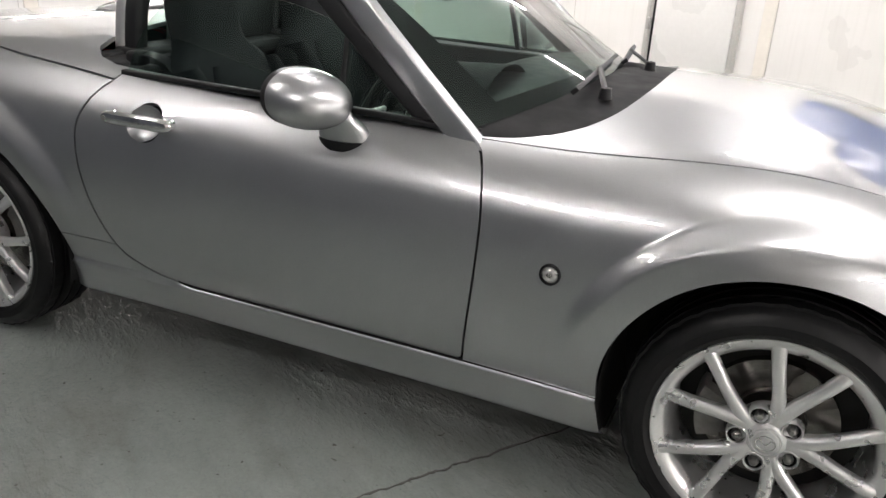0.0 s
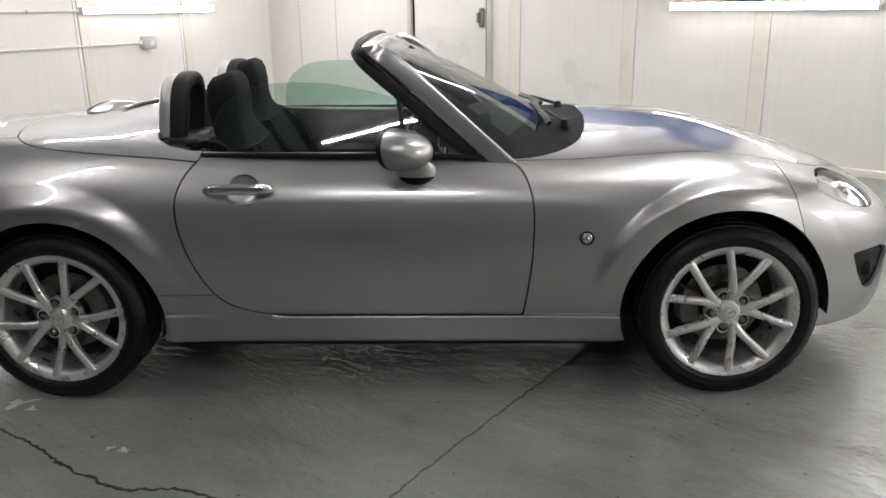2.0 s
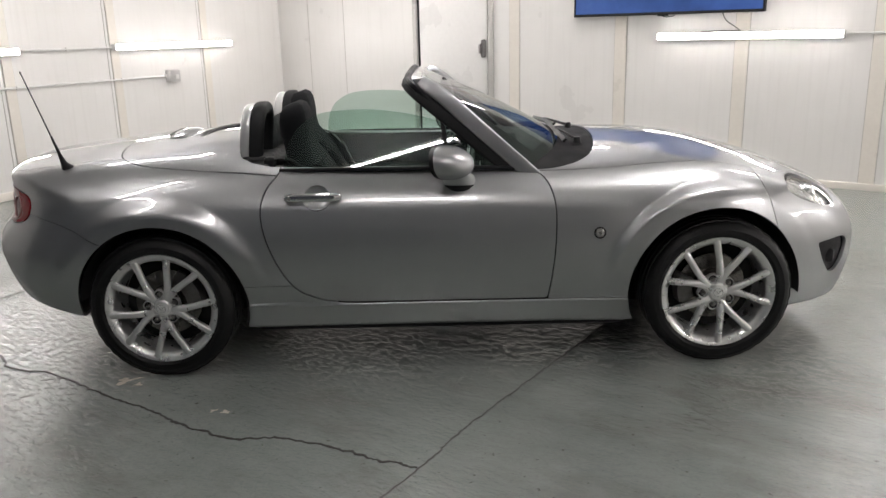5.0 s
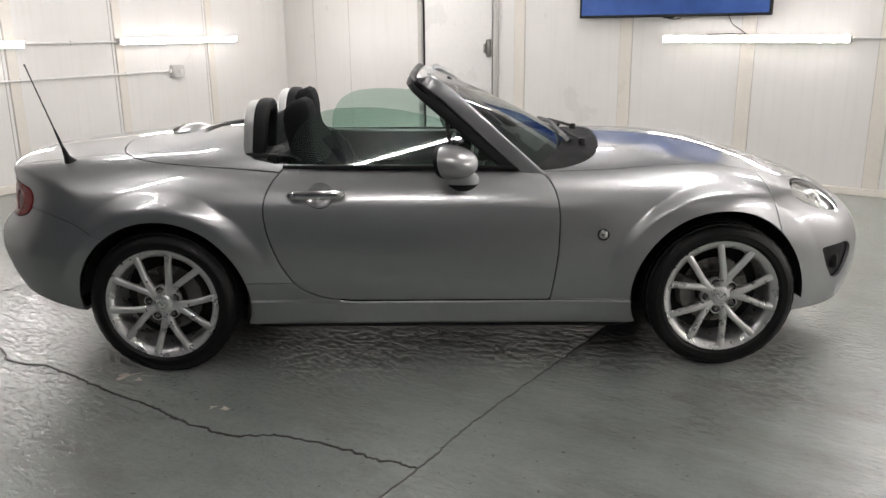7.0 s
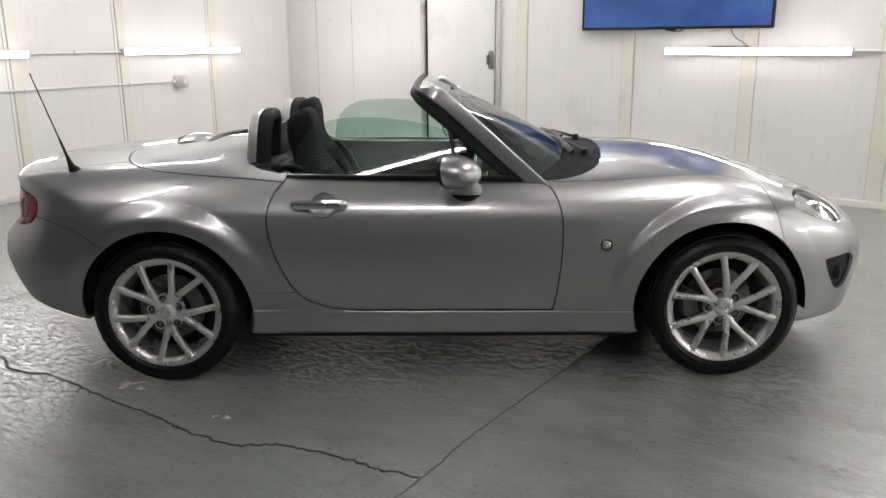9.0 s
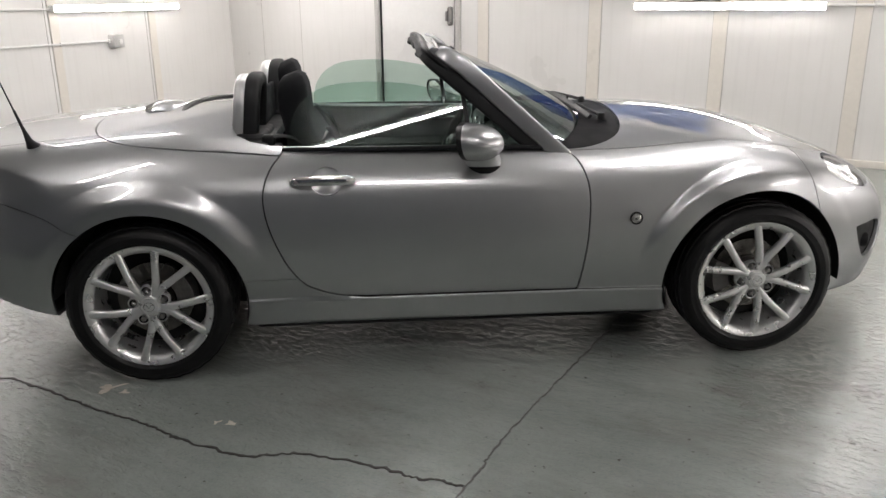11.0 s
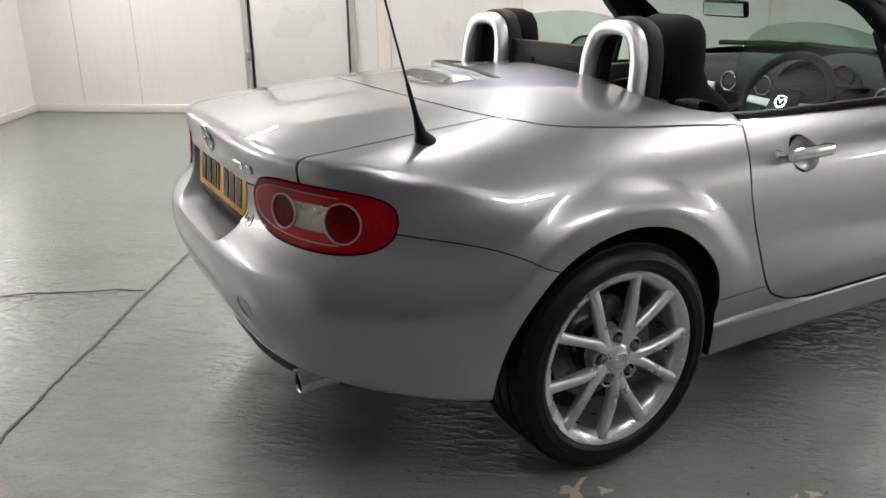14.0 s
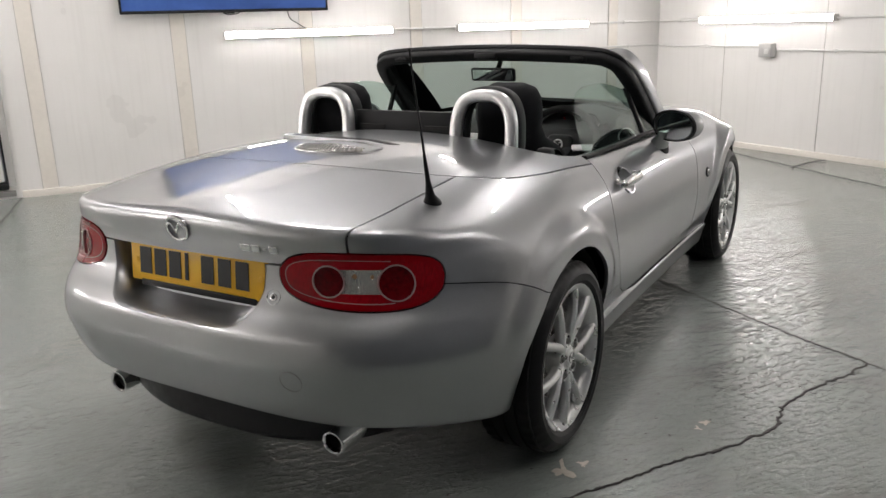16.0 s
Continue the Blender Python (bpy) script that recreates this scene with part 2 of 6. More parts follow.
def rbox(size, at=(0, 0, 0), bevel=0.01, seg=2, turn=(0, 0, 0), taper=(1, 1)):
    """A box with rounded edges; taper narrows its top in x and y."""
    bm = bmesh.new()
    bmesh.ops.create_cube(bm, size=1)
    for v in bm.verts:
        k = (taper if v.co.z > 0 else (1, 1))
        v.co = Vector((v.co.x * size[0] * k[0], v.co.y * size[1] * k[1], v.co.z * size[2]))
    if bevel:
        bmesh.ops.bevel(bm, geom=bm.edges[:], offset=bevel, segments=seg, profile=0.5, affect="EDGES")
    bm.transform(pose(*at, *turn))
    return bm


def lathe(profile, n=64, axis="y", closed=False):
    """Verts and faces of a profile of (radius, along) turned round an axis."""
    vs, fs, k = [], [], len(profile)
    for i in range(n):
        c, s = math.cos(2 * math.pi * i / n), math.sin(2 * math.pi * i / n)
        for r, a in profile:
            vs.append({"y": (r * c, a, r * s), "z": (r * c, r * s, a), "x": (a, r * c, r * s)}[axis])
    for i in range(n):
        j = (i + 1) % n
        for p in range(k if closed else k - 1):
            q = (p + 1) % k
            fs.append((i * k + p, j * k + p, j * k + q, i * k + q))
    return vs, fs


def spline(points, n=12, closed=False):
    """A smooth line through the points."""
    pts = [Vector(p) for p in points]
    out, m = [], len(pts)
    for i in range(m if closed else m - 1):
        a, b = pts[i], pts[(i + 1) % m]
        p = pts[i - 1] if i or closed else a * 2 - b
        q = pts[(i + 2) % m] if i + 2 < m or closed else b * 2 - a
        for k in range(n):
            t = k / n
            out.append(0.5 * (2 * a + (b - p) * t + (2 * p - 5 * a + 4 * b - q) * t * t + (3 * a - p - 3 * b + q) * t ** 3))
    if not closed:
        out.append(pts[-1])
    return out


def sweep(path, section, ref=(0, 0, 1), caps=True, scale=None):
    """A section of (a, b) pairs carried along a line; b leans to ref."""
    path, ref, vs, fs, k = [Vector(p) for p in path], Vector(ref), [], [], len(section)
    for i, p in enumerate(path):
        t = (path[min(i + 1, len(path) - 1)] - path[max(i - 1, 0)]).normalized()
        b = (ref - t * ref.dot(t)).normalized()
        a = t.cross(b)
        s = scale[i] if scale else 1.0
        vs += [p + a * (u * s) + b * (w * s) for u, w in section]
    for i in range(len(path) - 1):
        for j in range(k):
            q = (j + 1) % k
            fs.append((i * k + j, i * k + q, (i + 1) * k + q, (i + 1) * k + j))
    if caps:
        fs += [tuple(reversed(range(k))), tuple((len(path) - 1) * k + j for j in range(k))]
    return vs, fs


def ring(r, n=10):
    return [(r * math.cos(2 * math.pi * i / n), r * math.sin(2 * math.pi * i / n)) for i in range(n)]


def slab(w, h, r=0.3, n=4):
    """A rounded rectangle as a section; r is the share of the smaller half."""
    k, out = r * min(w, h) / 2, []
    for cx, cy, a0 in ((1, 1, 0), (-1, 1, 90), (-1, -1, 180), (1, -1, 270)):
        for i in range(n + 1):
            a = radians(a0 + 90 * i / n)
            out.append((cx * (w / 2 - k) + k * math.cos(a), cy * (h / 2 - k) + k * math.sin(a)))
    return out


def loft(rings, cap=True):
    vs, fs, k = [p for r in rings for p in r], [], len(rings[0])
    for i in range(len(rings) - 1):
        for j in range(k):
            q = (j + 1) % k
            fs.append((i * k + j, i * k + q, (i + 1) * k + q, (i + 1) * k + j))
    if cap:
        fs += [tuple(reversed(range(k))), tuple((len(rings) - 1) * k + j for j in range(k))]
    return vs, fs


def moved(vf, m):
    return [m @ Vector(v) for v in vf[0]], vf[1]


def flipped(vf):
    """The mirror image across the car's long plane."""
    return [(v[0], -v[1], v[2]) for v in vf[0]], [tuple(reversed(f)) for f in vf[1]]


def joined(*some):
    vs, fs = [], []
    for v, f in some:
        fs += [tuple(i + len(vs) for i in x) for x in f]
        vs += list(v)
    return vs, fs


def ramp(x, keys):
    """A smooth curve through (x, value) keys that never overshoots."""
    kx, ky = np.array([k[0] for k in keys], float), np.array([k[1] for k in keys], float)
    h, d = np.diff(kx), np.diff(ky) / np.diff(kx)
    m = np.concatenate([[d[0]], np.where(d[:-1] * d[1:] > 0, 2 * d[:-1] * d[1:] / np.where(d[:-1] + d[1:] == 0, 1, d[:-1] + d[1:]), 0), [d[-1]]])
    x = np.clip(x, kx[0], kx[-1])
    i = np.clip(np.searchsorted(kx, x) - 1, 0, len(h) - 1)
    t = (x - kx[i]) / h[i]
    return (2 * t**3 - 3 * t**2 + 1) * ky[i] + (t**3 - 2 * t**2 + t) * h[i] * m[i] + (-2 * t**3 + 3 * t**2) * ky[i + 1] + (t**3 - t**2) * h[i] * m[i + 1]


def step(a, b, x):
    t = np.clip((x - a) / (b - a), 0, 1)
    return t * t * (3 - 2 * t)


def smax(a, b, k):
    return np.maximum(a, b) + np.maximum(k - np.abs(a - b), 0) ** 2 / (4 * k)


def inside(px, py, poly):
    """Signed distance to a closed outline; negative within."""
    poly = np.array([tuple(p)[:2] for p in poly], float)
    a, b = poly, np.roll(poly, -1, 0)
    best, odd = np.full(px.shape, 1e9), np.zeros(px.shape, bool)
    for (ax, ay), (bx, by) in zip(a, b):
        ex, ey = bx - ax, by - ay
        t = np.clip(((px - ax) * ex + (py - ay) * ey) / (ex * ex + ey * ey + 1e-12), 0, 1)
        best = np.minimum(best, (px - ax - t * ex) ** 2 + (py - ay - t * ey) ** 2)
        if ey:
            odd ^= ((ay > py) != (by > py)) & (px < ax + ex * (py - ay) / ey)
    return np.where(odd, -1, 1) * np.sqrt(best)

# ---------------------------------------------------------------- the room: a bay turned against the car
TURN = radians(-36)


def bay_at(u, v, z=0.0):
    """From the bay's own plan (u along the far wall, v towards it) to the world."""
    c, s = math.cos(TURN), math.sin(TURN)
    return Vector((u * c - v * s, u * s + v * c, z))


CORNERS = [(-5.69, 4.25), (4.25, 4.25), (5.20, -4.75), (-4.34, -4.75)]
HEIGHT = 2.9


class Wall:
    """A wall from one corner to the next, seen from inside; along runs from its first corner, out is into the room."""

    def __init__(self, a, b):
        self.a, self.b = bay_at(*a), bay_at(*b)
        self.along = (self.b - self.a).normalized()
        self.out = Vector((self.along.y, -self.along.x, 0))
        self.length = (self.b - self.a).length

    def axes(self, s, z, off=0.0):
        """Axes: x along the wall, y out of it into the room, z up."""
        p = self.a + self.along * s + self.out * off + Vector((0, 0, z))
        m = Matrix((self.along, self.out, (0, 0, 1))).transposed().to_4x4()
        m.translation = p
        return m


far_wall, front_wall, near_wall, rear_wall = (Wall(CORNERS[i], CORNERS[(i + 1) % 4]) for i in range(4))
DOOR = (-3.44, -2.42, 0.12, 2.10)
FAR0 = CORNERS[0][0]


def placed(name, bm, mat, m, label="", category="", kind="", parent=None, sharp=35, group=""):
    bm.transform(m)
    ob = part(name, bm, mat, parent, "", True, sharp)
    return tagged(ob, label, category, group, kind)


def wall_body(name, w, openings=()):
    """A 0.12 m thick wall with real openings (s0, s1, z0, z1)."""
    bm = bmesh.new()
    ss = sorted({-0.12, w.length + 0.12, *[s for o in openings for s in o[:2]]})
    zs = sorted({-0.05, HEIGHT, *[z for o in openings for z in o[2:]]})
    solid = lambda i, j: 0 <= i < len(ss) - 1 and 0 <= j < len(zs) - 1 and not any(o[0] <= ss[i] < o[1] and o[2] <= zs[j] < o[3] for o in openings)
    corner = {}

    def vert(i, j, y):
        if (i, j, y) not in corner:
            corner[i, j, y] = bm.verts.new((ss[i], y, zs[j]))
        return corner[i, j, y]

    for i in range(len(ss) - 1):
        for j in range(len(zs) - 1):
            if not solid(i, j):
                continue
            for y in (0.0, -0.12):
                bm.faces.new([vert(a, b, y) for a, b in ((i, j), (i + 1, j), (i + 1, j + 1), (i, j + 1))])
            for (di, dj), ends in (((-1, 0), ((i, j), (i, j + 1))), ((1, 0), ((i + 1, j), (i + 1, j + 1))), ((0, -1), ((i, j), (i + 1, j))), ((0, 1), ((i, j + 1), (i + 1, j + 1)))):
                if not solid(i + di, j + dj):
                    bm.faces.new([vert(*e, y) for e, y in ((ends[0], 0.0), (ends[1], 0.0), (ends[1], -0.12), (ends[0], -0.12))])
    bmesh.ops.recalc_face_normals(bm, faces=bm.faces[:])
    return placed(name, bm, PANEL, w.axes(0, 0), "white-painted insulated panel wall with faint scuffs", "wall", "structure", None, 20)


def ground(x, y):
    """The height of the floor: it rises a little towards the front of the car."""
    t = min(1.0, max(0.0, (x + 1.0) / 2.2))
    return 0.018 * t * t * (3 - 2 * t)


def floor_sheet():
    c = [bay_at(u * 1.03, v * 1.03) for u, v in CORNERS]
    vs, n = [], 60
    for i in range(n + 1):
        for j in range(n + 1):
            s, t = i / n, j / n
            p = (c[0] * (1 - s) + c[1] * s) * (1 - t) + (c[3] * (1 - s) + c[2] * s) * t
            vs.append((p.x, p.y, ground(p.x, p.y)))
    fs = [(i * (n + 1) + j, i * (n + 1) + j + 1, (i + 1) * (n + 1) + j + 1, (i + 1) * (n + 1) + j) for i in range(n) for j in range(n)]
    ob = made("floor", vs, fs, FLOOR)
    if ob.data.polygons[0].normal.z < 0:
        ob.data.flip_normals()
    return tagged(ob, "worn grey-green painted concrete floor, glossy and brushed", "floor", "", "structure")


floor = floor_sheet()
wall_far = wall_body("wall_north", far_wall, [(DOOR[0] - FAR0, DOOR[1] - FAR0, DOOR[2], DOOR[3])])
wall_front = wall_body("wall_east", front_wall)
wall_near = wall_body("wall_south", near_wall)
wall_near.data.materials[0] = NEAR_WALL
tagged(wall_near, "plain grey-blue sheeted wall")
wall_rear = wall_body("wall_west", rear_wall)


def ceiling_sheet():
    bm = bmesh.new()
    lo = [bm.verts.new(bay_at(u * 1.03, v * 1.03, HEIGHT)) for u, v in CORNERS]
    bm.faces.new(lo)
    r = bmesh.ops.extrude_face_region(bm, geom=bm.faces[:])
    bmesh.ops.translate(bm, vec=(0, 0, 0.1), verts=[v for v in r["geom"] if isinstance(v, bmesh.types.BMVert)])
    bmesh.ops.recalc_face_normals(bm, faces=bm.faces[:])
    return tagged(part("ceiling", bm, CEILING), "plain pale grey panel ceiling", "ceiling", "", "structure")


ceiling_sheet()


def skirting(name, w, gaps=()):
    root = None
    cuts = [0.0] + [x for g in gaps for x in g] + [w.length]
    for s0, s1 in zip(cuts[::2], cuts[1::2]):
        bm = rbox((s1 - s0, 0.03, 0.075), ((s0 + s1) / 2, 0.0165, 0.0375), 0.006)
        ob = placed(name, bm, STRIP, w.axes(0, 0), "cream-white skirting along the foot of the wall", "skirting", "structure")
    return ob


skirting("baseboard_north", far_wall, [(DOOR[0] - FAR0 - 0.06, DOOR[1] - FAR0 + 0.06)])
skirting("baseboard_east", front_wall)
skirting("baseboard_south", near_wall).data.materials[0] = NEAR_WALL
skirting("baseboard_west", rear_wall)


def cover_strip(w, wall, s, width=0.12):
    """A flat upright strip over a panel joint, with a thin shadow joint on each side."""
    ob = placed("cover_strip", rbox((width, 0.012, HEIGHT - 0.09), (0, 0.006, HEIGHT / 2 + 0.03), 0.003, 1), STRIP, w.axes(s, 0), "", "", "", wall)
    for side in (-1, 1):
        placed("joint", rbox((0.004, 0.005, HEIGHT - 0.09), (side * (width / 2 + 0.003), 0.0015, HEIGHT / 2 + 0.03), 0), PANEL_JOINT, w.axes(s, 0), "", "", "", wall)
    return ob


def panel_joint(w, wall, s):
    return placed("joint", rbox((0.004, 0.005, HEIGHT - 0.09), (0, 0.0015, HEIGHT / 2 + 0.03), 0), PANEL_JOINT, w.axes(s, 0), "", "", "", wall)


for u in (-2.135, -0.945, 0.20, 1.30, 2.42, 3.62):
    cover_strip(far_wall, wall_far, u - FAR0)
for u in (-4.55, -5.15):
    panel_joint(far_wall, wall_far, u - FAR0)
for s in (0.95, 2.1, 3.3, 4.5, 5.7, 6.9, 8.1):
    panel_joint(front_wall, wall_front, s)
L = rear_wall.length
for s in (1.45, 2.75, 3.95, 5.2, 6.4, 7.6):
    panel_joint(rear_wall, wall_rear, L - s)
    cover_strip(rear_wall, wall_rear, L - s + 0.09, 0.10)


def batten(w, s0, s1, z):
    """An LED batten: white back, rounded glowing diffuser, end caps."""
    n = s1 - s0
    m = w.axes((s0 + s1) / 2, z)
    root = new("batten_light")
    root.matrix_world = m
    part("housing", rbox((n - 0.01, 0.066, 0.062), (0, 0.033, 0), 0.008), CONDUIT, root)
    half = [(0.028 * math.cos(a), 0.009 * math.sin(a)) for a in [math.pi * i / 10 for i in range(11)]]
    made("diffuser", *sweep([(-n / 2 + 0.006, 0.0665, 0.0), (n / 2 - 0.006, 0.0665, 0.0)], half, (0, 1, 0)), TUBE, root, "glowing white tube")
    for x in (-1, 1):
        part("end_cap", rbox((0.012, 0.080, 0.062), (x * (n / 2), 0.041, 0), 0.005), CONDUIT, root)
    return tagged(root, "lit white LED batten fixed along the panel wall", "wall light", "battens on the walls")


def on_far(u):
    return u - FAR0


def on_front(v):
    return (4.25 - v) * front_wall.length / 9.0


def on_rear(v):
    return (v + 4.75) * rear_wall.length / 9.0


for u0, u1 in ((-0.555, 1.03), (1.73, 3.26)):
    batten(far_wall, on_far(u0), on_far(u1), 1.295)
batten(front_wall, on_front(3.60), on_front(2.05), 1.295)
batten(front_wall, on_front(0.85), on_front(-0.70), 1.295)
batten(rear_wall, on_rear(1.58), on_rear(3.27), 1.315)
batten(rear_wall, on_rear(-1.05), on_rear(0.53), 1.31)


def ceiling_batten(u, v, along, tube, n=1.55, wide=0.048):
    root = new("ceiling_light")
    root.matrix_world = Matrix.Translation(bay_at(u, v, HEIGHT)) @ pose(0, 0, 0, 0, 0, math.degrees(TURN) + along)
    part("housing", rbox((n, wide + 0.012, 0.045), (0, 0, -0.0225), 0.006), CONDUIT, root)
    made("diffuser", *sweep([(-n / 2 + 0.02, 0, -0.068), (n / 2 - 0.02, 0, -0.068)], slab(wide, 0.8 * wide, 0.9), (0, 0, 1)), tube, root, "glowing white tube")
    for x in (-1, 1):
        part("end_cap", rbox((0.03, 0.062, 0.06), (x * (n / 2 - 0.008), 0, -0.062), 0.01), CONDUIT, root)
    return tagged(root, "lit white LED batten under the ceiling", "ceiling light", "battens under the ceiling")


for u in (-3.5, -0.9, 1.65):
    for v in (0.5, 3.35):
        ceiling_batten(u, v, 90, TUBE_TOP)
ceiling_batten(-0.9, -2.35, 90, TUBE_NEAR)
ceiling_batten(1.72, -2.78, 50, TUBE_FRONT, 1.25, 0.026)


def conduit(w, s0, s1, z, r=0.011):
    ob = made("conduit", *moved(sweep([(s0, r + 0.004, z), (s1, r + 0.004, z)], ring(r, 8)), w.axes(0, 0)), CONDUIT)
    n = max(1, int((s1 - s0) / 1.1))
    for i in range(n):
        s = s0 + (i + 0.5) * (s1 - s0) / n
        placed("clip", rbox((0.02, 0.026, 0.034), (s, 0.014, z), 0.004), CONDUIT, w.axes(0, 0), "", "", "", ob)
    return tagged(ob, "white conduit pipe clipped along the panel wall", "conduit")


conduit(far_wall, on_far(1.03), on_far(1.73), 1.30)
conduit(far_wall, on_far(3.26), far_wall.length, 1.30)
conduit(far_wall, on_far(3.40), far_wall.length, 1.045)
conduit(front_wall, 0.02, on_front(3.60), 1.297)
conduit(front_wall, on_front(2.05), on_front(0.85), 1.293)
conduit(front_wall, 0.02, on_front(2.85), 1.035)
conduit(front_wall, on_front(2.66), on_front(-3.6), 1.005)
conduit(rear_wall, on_rear(0.53), on_rear(1.58), 1.312)
conduit(rear_wall, on_rear(-3.6), on_rear(2.24), 0.99)


def junction_box(w, s, z):
    root = new("junction_box")
    root.matrix_world = w.axes(s, z)
    part("body", rbox((0.15, 0.06, 0.13), (0, 0.031, 0), 0.008), BOX_GREY, root)
    part("cover", rbox((0.145, 0.02, 0.125), (0, 0.068, 0), 0.006), BOX_GREY, root)
    part("gland", rbox((0.03, 0.035, 0.04), (-0.085, 0.02, 0), 0.008), CONDUIT, root)
    part("socket", rbox((0.05, 0.02, 0.05), (0.02, 0.075, -0.01), 0.006), CONDUIT, root)
    return tagged(root, "grey plastic socket box on the panel wall", "socket box")


junction_box(front_wall, on_front(2.75), 1.00)
junction_box(rear_wall, on_rear(2.33), 0.99)


def service_door():
    u0, u1, z0, z1 = DOOR
    m = far_wall.axes((u0 + u1) / 2 - FAR0, 0)
    n = u1 - u0
    root = new("door_1")
    root.matrix_world = m
    for x in (-1, 1):
        part("frame", rbox((0.055, 0.15, z1 - z0), (x * (n / 2 - 0.0), -0.04, (z0 + z1) / 2), 0.006), FRAME, root)
        part("seal", rbox((0.013, 0.02, z1 - z0 - 0.03), (x * (n / 2 - 0.036), -0.002, (z0 + z1) / 2), 0.003), SEAL, root)
    part("frame", rbox((n, 0.15, 0.055), (0, -0.04, z1), 0.006), FRAME, root)
    part("leaf", rbox((n - 0.11, 0.06, z1 - z0 - 0.06), (0, -0.022, (z0 + z1) / 2 + 0.01), 0.006), DOOR_WHITE, root)
    part("threshold", rbox((n - 0.06, 0.16, 0.05), (0, -0.03, z0 + 0.005), 0.006), SEAL, root)
    part("sill", rbox((n + 0.03, 0.03, 0.05), (0, 0.012, 0.06), 0.004), STEEL, root)
    h = part("handle", rbox((0.055, 0.016, 0.19), (n / 2 - 0.095, 0.016, 1.20), 0.02, 3), STEEL, root, "grey steel pull handle")
    for dz in (-0.075, 0.075):
        made("bolt", *moved(lathe([(0.0, 0.034), (0.016, 0.030), (0.02, 0.0)], 16), pose(n / 2 - 0.095, 0, 1.20 + dz)), STEEL, h)
    part("pull", rbox((0.022, 0.04, 0.10), (n / 2 - 0.125, 0.04, 1.20), 0.008), STEEL, h)
    for z in (0.55, 1.75):
        part("hinge", rbox((0.05, 0.03, 0.11), (-n / 2 + 0.02, 0.035, z), 0.008), STEEL, root)
    return tagged(root, "closed white service door in a grey steel frame", "door", "", "structure")


service_door()


def television():
    root = new("television")
    w, h = 1.80, 1.02
    root.matrix_world = far_wall.axes(on_far(-0.505), 1.49)
    part("case", rbox((w, 0.055, h), (0, 0.055, h / 2), 0.01), PLASTIC, root)
    part("mount", rbox((0.5, 0.03, 0.4), (0, 0.015, h / 2), 0.004), STEEL, root)
    made("screen", *joined(([(-w / 2 + 0.018, 0.0845, 0.025), (w / 2 - 0.018, 0.0845, 0.025), (w / 2 - 0.018, 0.0845, h - 0.02), (-w / 2 + 0.018, 0.0845, h - 0.02)], [(0, 1, 2, 3)])), TV_SCREEN, root, "screen glowing a cloudy dark blue", False)
    for x in (-1, 1):
        part("bezel", rbox((0.016, 0.012, h), (x * (w / 2 - 0.009), 0.086, h / 2), 0.003), PLASTIC, root)
    for z in (0.011, h - 0.009):
        part("bezel", rbox((w, 0.012, 0.020), (0, 0.086, z), 0.003), PLASTIC, root)
    part("sensor", rbox((0.10, 0.02, 0.012), (0.0, 0.08, -0.006), 0.003), PLASTIC, root)
    return tagged(root, "wall-hung black television showing dark blue", "television")


television()


def lead(name, w, pts, r, label):
    ob = made(name, *moved(sweep(spline(pts, 10), ring(r, 6)), w.axes(0, 0)), SEAL)
    return tagged(ob, label, "cable")


lead("power_cable", far_wall, [(on_far(0.02), 0.06, 1.52), (on_far(0.05), 0.015, 1.43), (on_far(0.12), 0.02, 1.38), (on_far(0.19), 0.03, 1.335)], 0.004, "thin dark cable hanging from the television to the light")
lead("power_cable", far_wall, [(on_far(-0.56), 0.06, 1.50), (on_far(-0.51), 0.02, 1.472), (on_far(-0.43), 0.02, 1.477), (on_far(-0.39), 0.06, 1.50)], 0.004, "dark cable looped under the television")
lead("power_cable", far_wall, [(on_far(-0.16), 0.03, 1.333), (on_far(0.0), 0.035, 1.338), (on_far(0.19), 0.03, 1.336)], 0.004, "thin dark cable lying on top of the batten")


# floor marks: saw joints, wandering cracks and chipped paint
def floor_line(name, pts, width, wander, label, seed, n=14, break_up=0.5):
    rnd = random.Random(seed)
    line = spline([(x, y, 0) for x, y in pts], n)
    vs, fs, drift = [], [], 0.0
    for i, p in enumerate(line):
        t = (line[min(i + 1, len(line) - 1)] - line[max(i - 1, 0)]).normalized()
        a = Vector((-t.y, t.x, 0))
        drift = 0.6 * drift + rnd.uniform(-wander, wander)
        p = p + a * drift
        p.z = ground(p.x, p.y)
        w = width * rnd.uniform(1 - break_up, 1 + break_up) / 2
        vs += [p + a * w + Vector((0, 0, 0.0022)), p - a * w + Vector((0, 0, 0.0022)), p + a * w * 1.2 - Vector((0, 0, 0.003)), p - a * w * 1.2 - Vector((0, 0, 0.003))]
    for i in range(len(line) - 1):
        k = 4 * i
        fs += [(k, k + 1, k + 5, k + 4), (k + 2, k, k + 4, k + 6), (k + 1, k + 3, k + 7, k + 5)]
    return made(name, vs, fs, JOINT if name == "joint" else CRACK, floor, label, False)


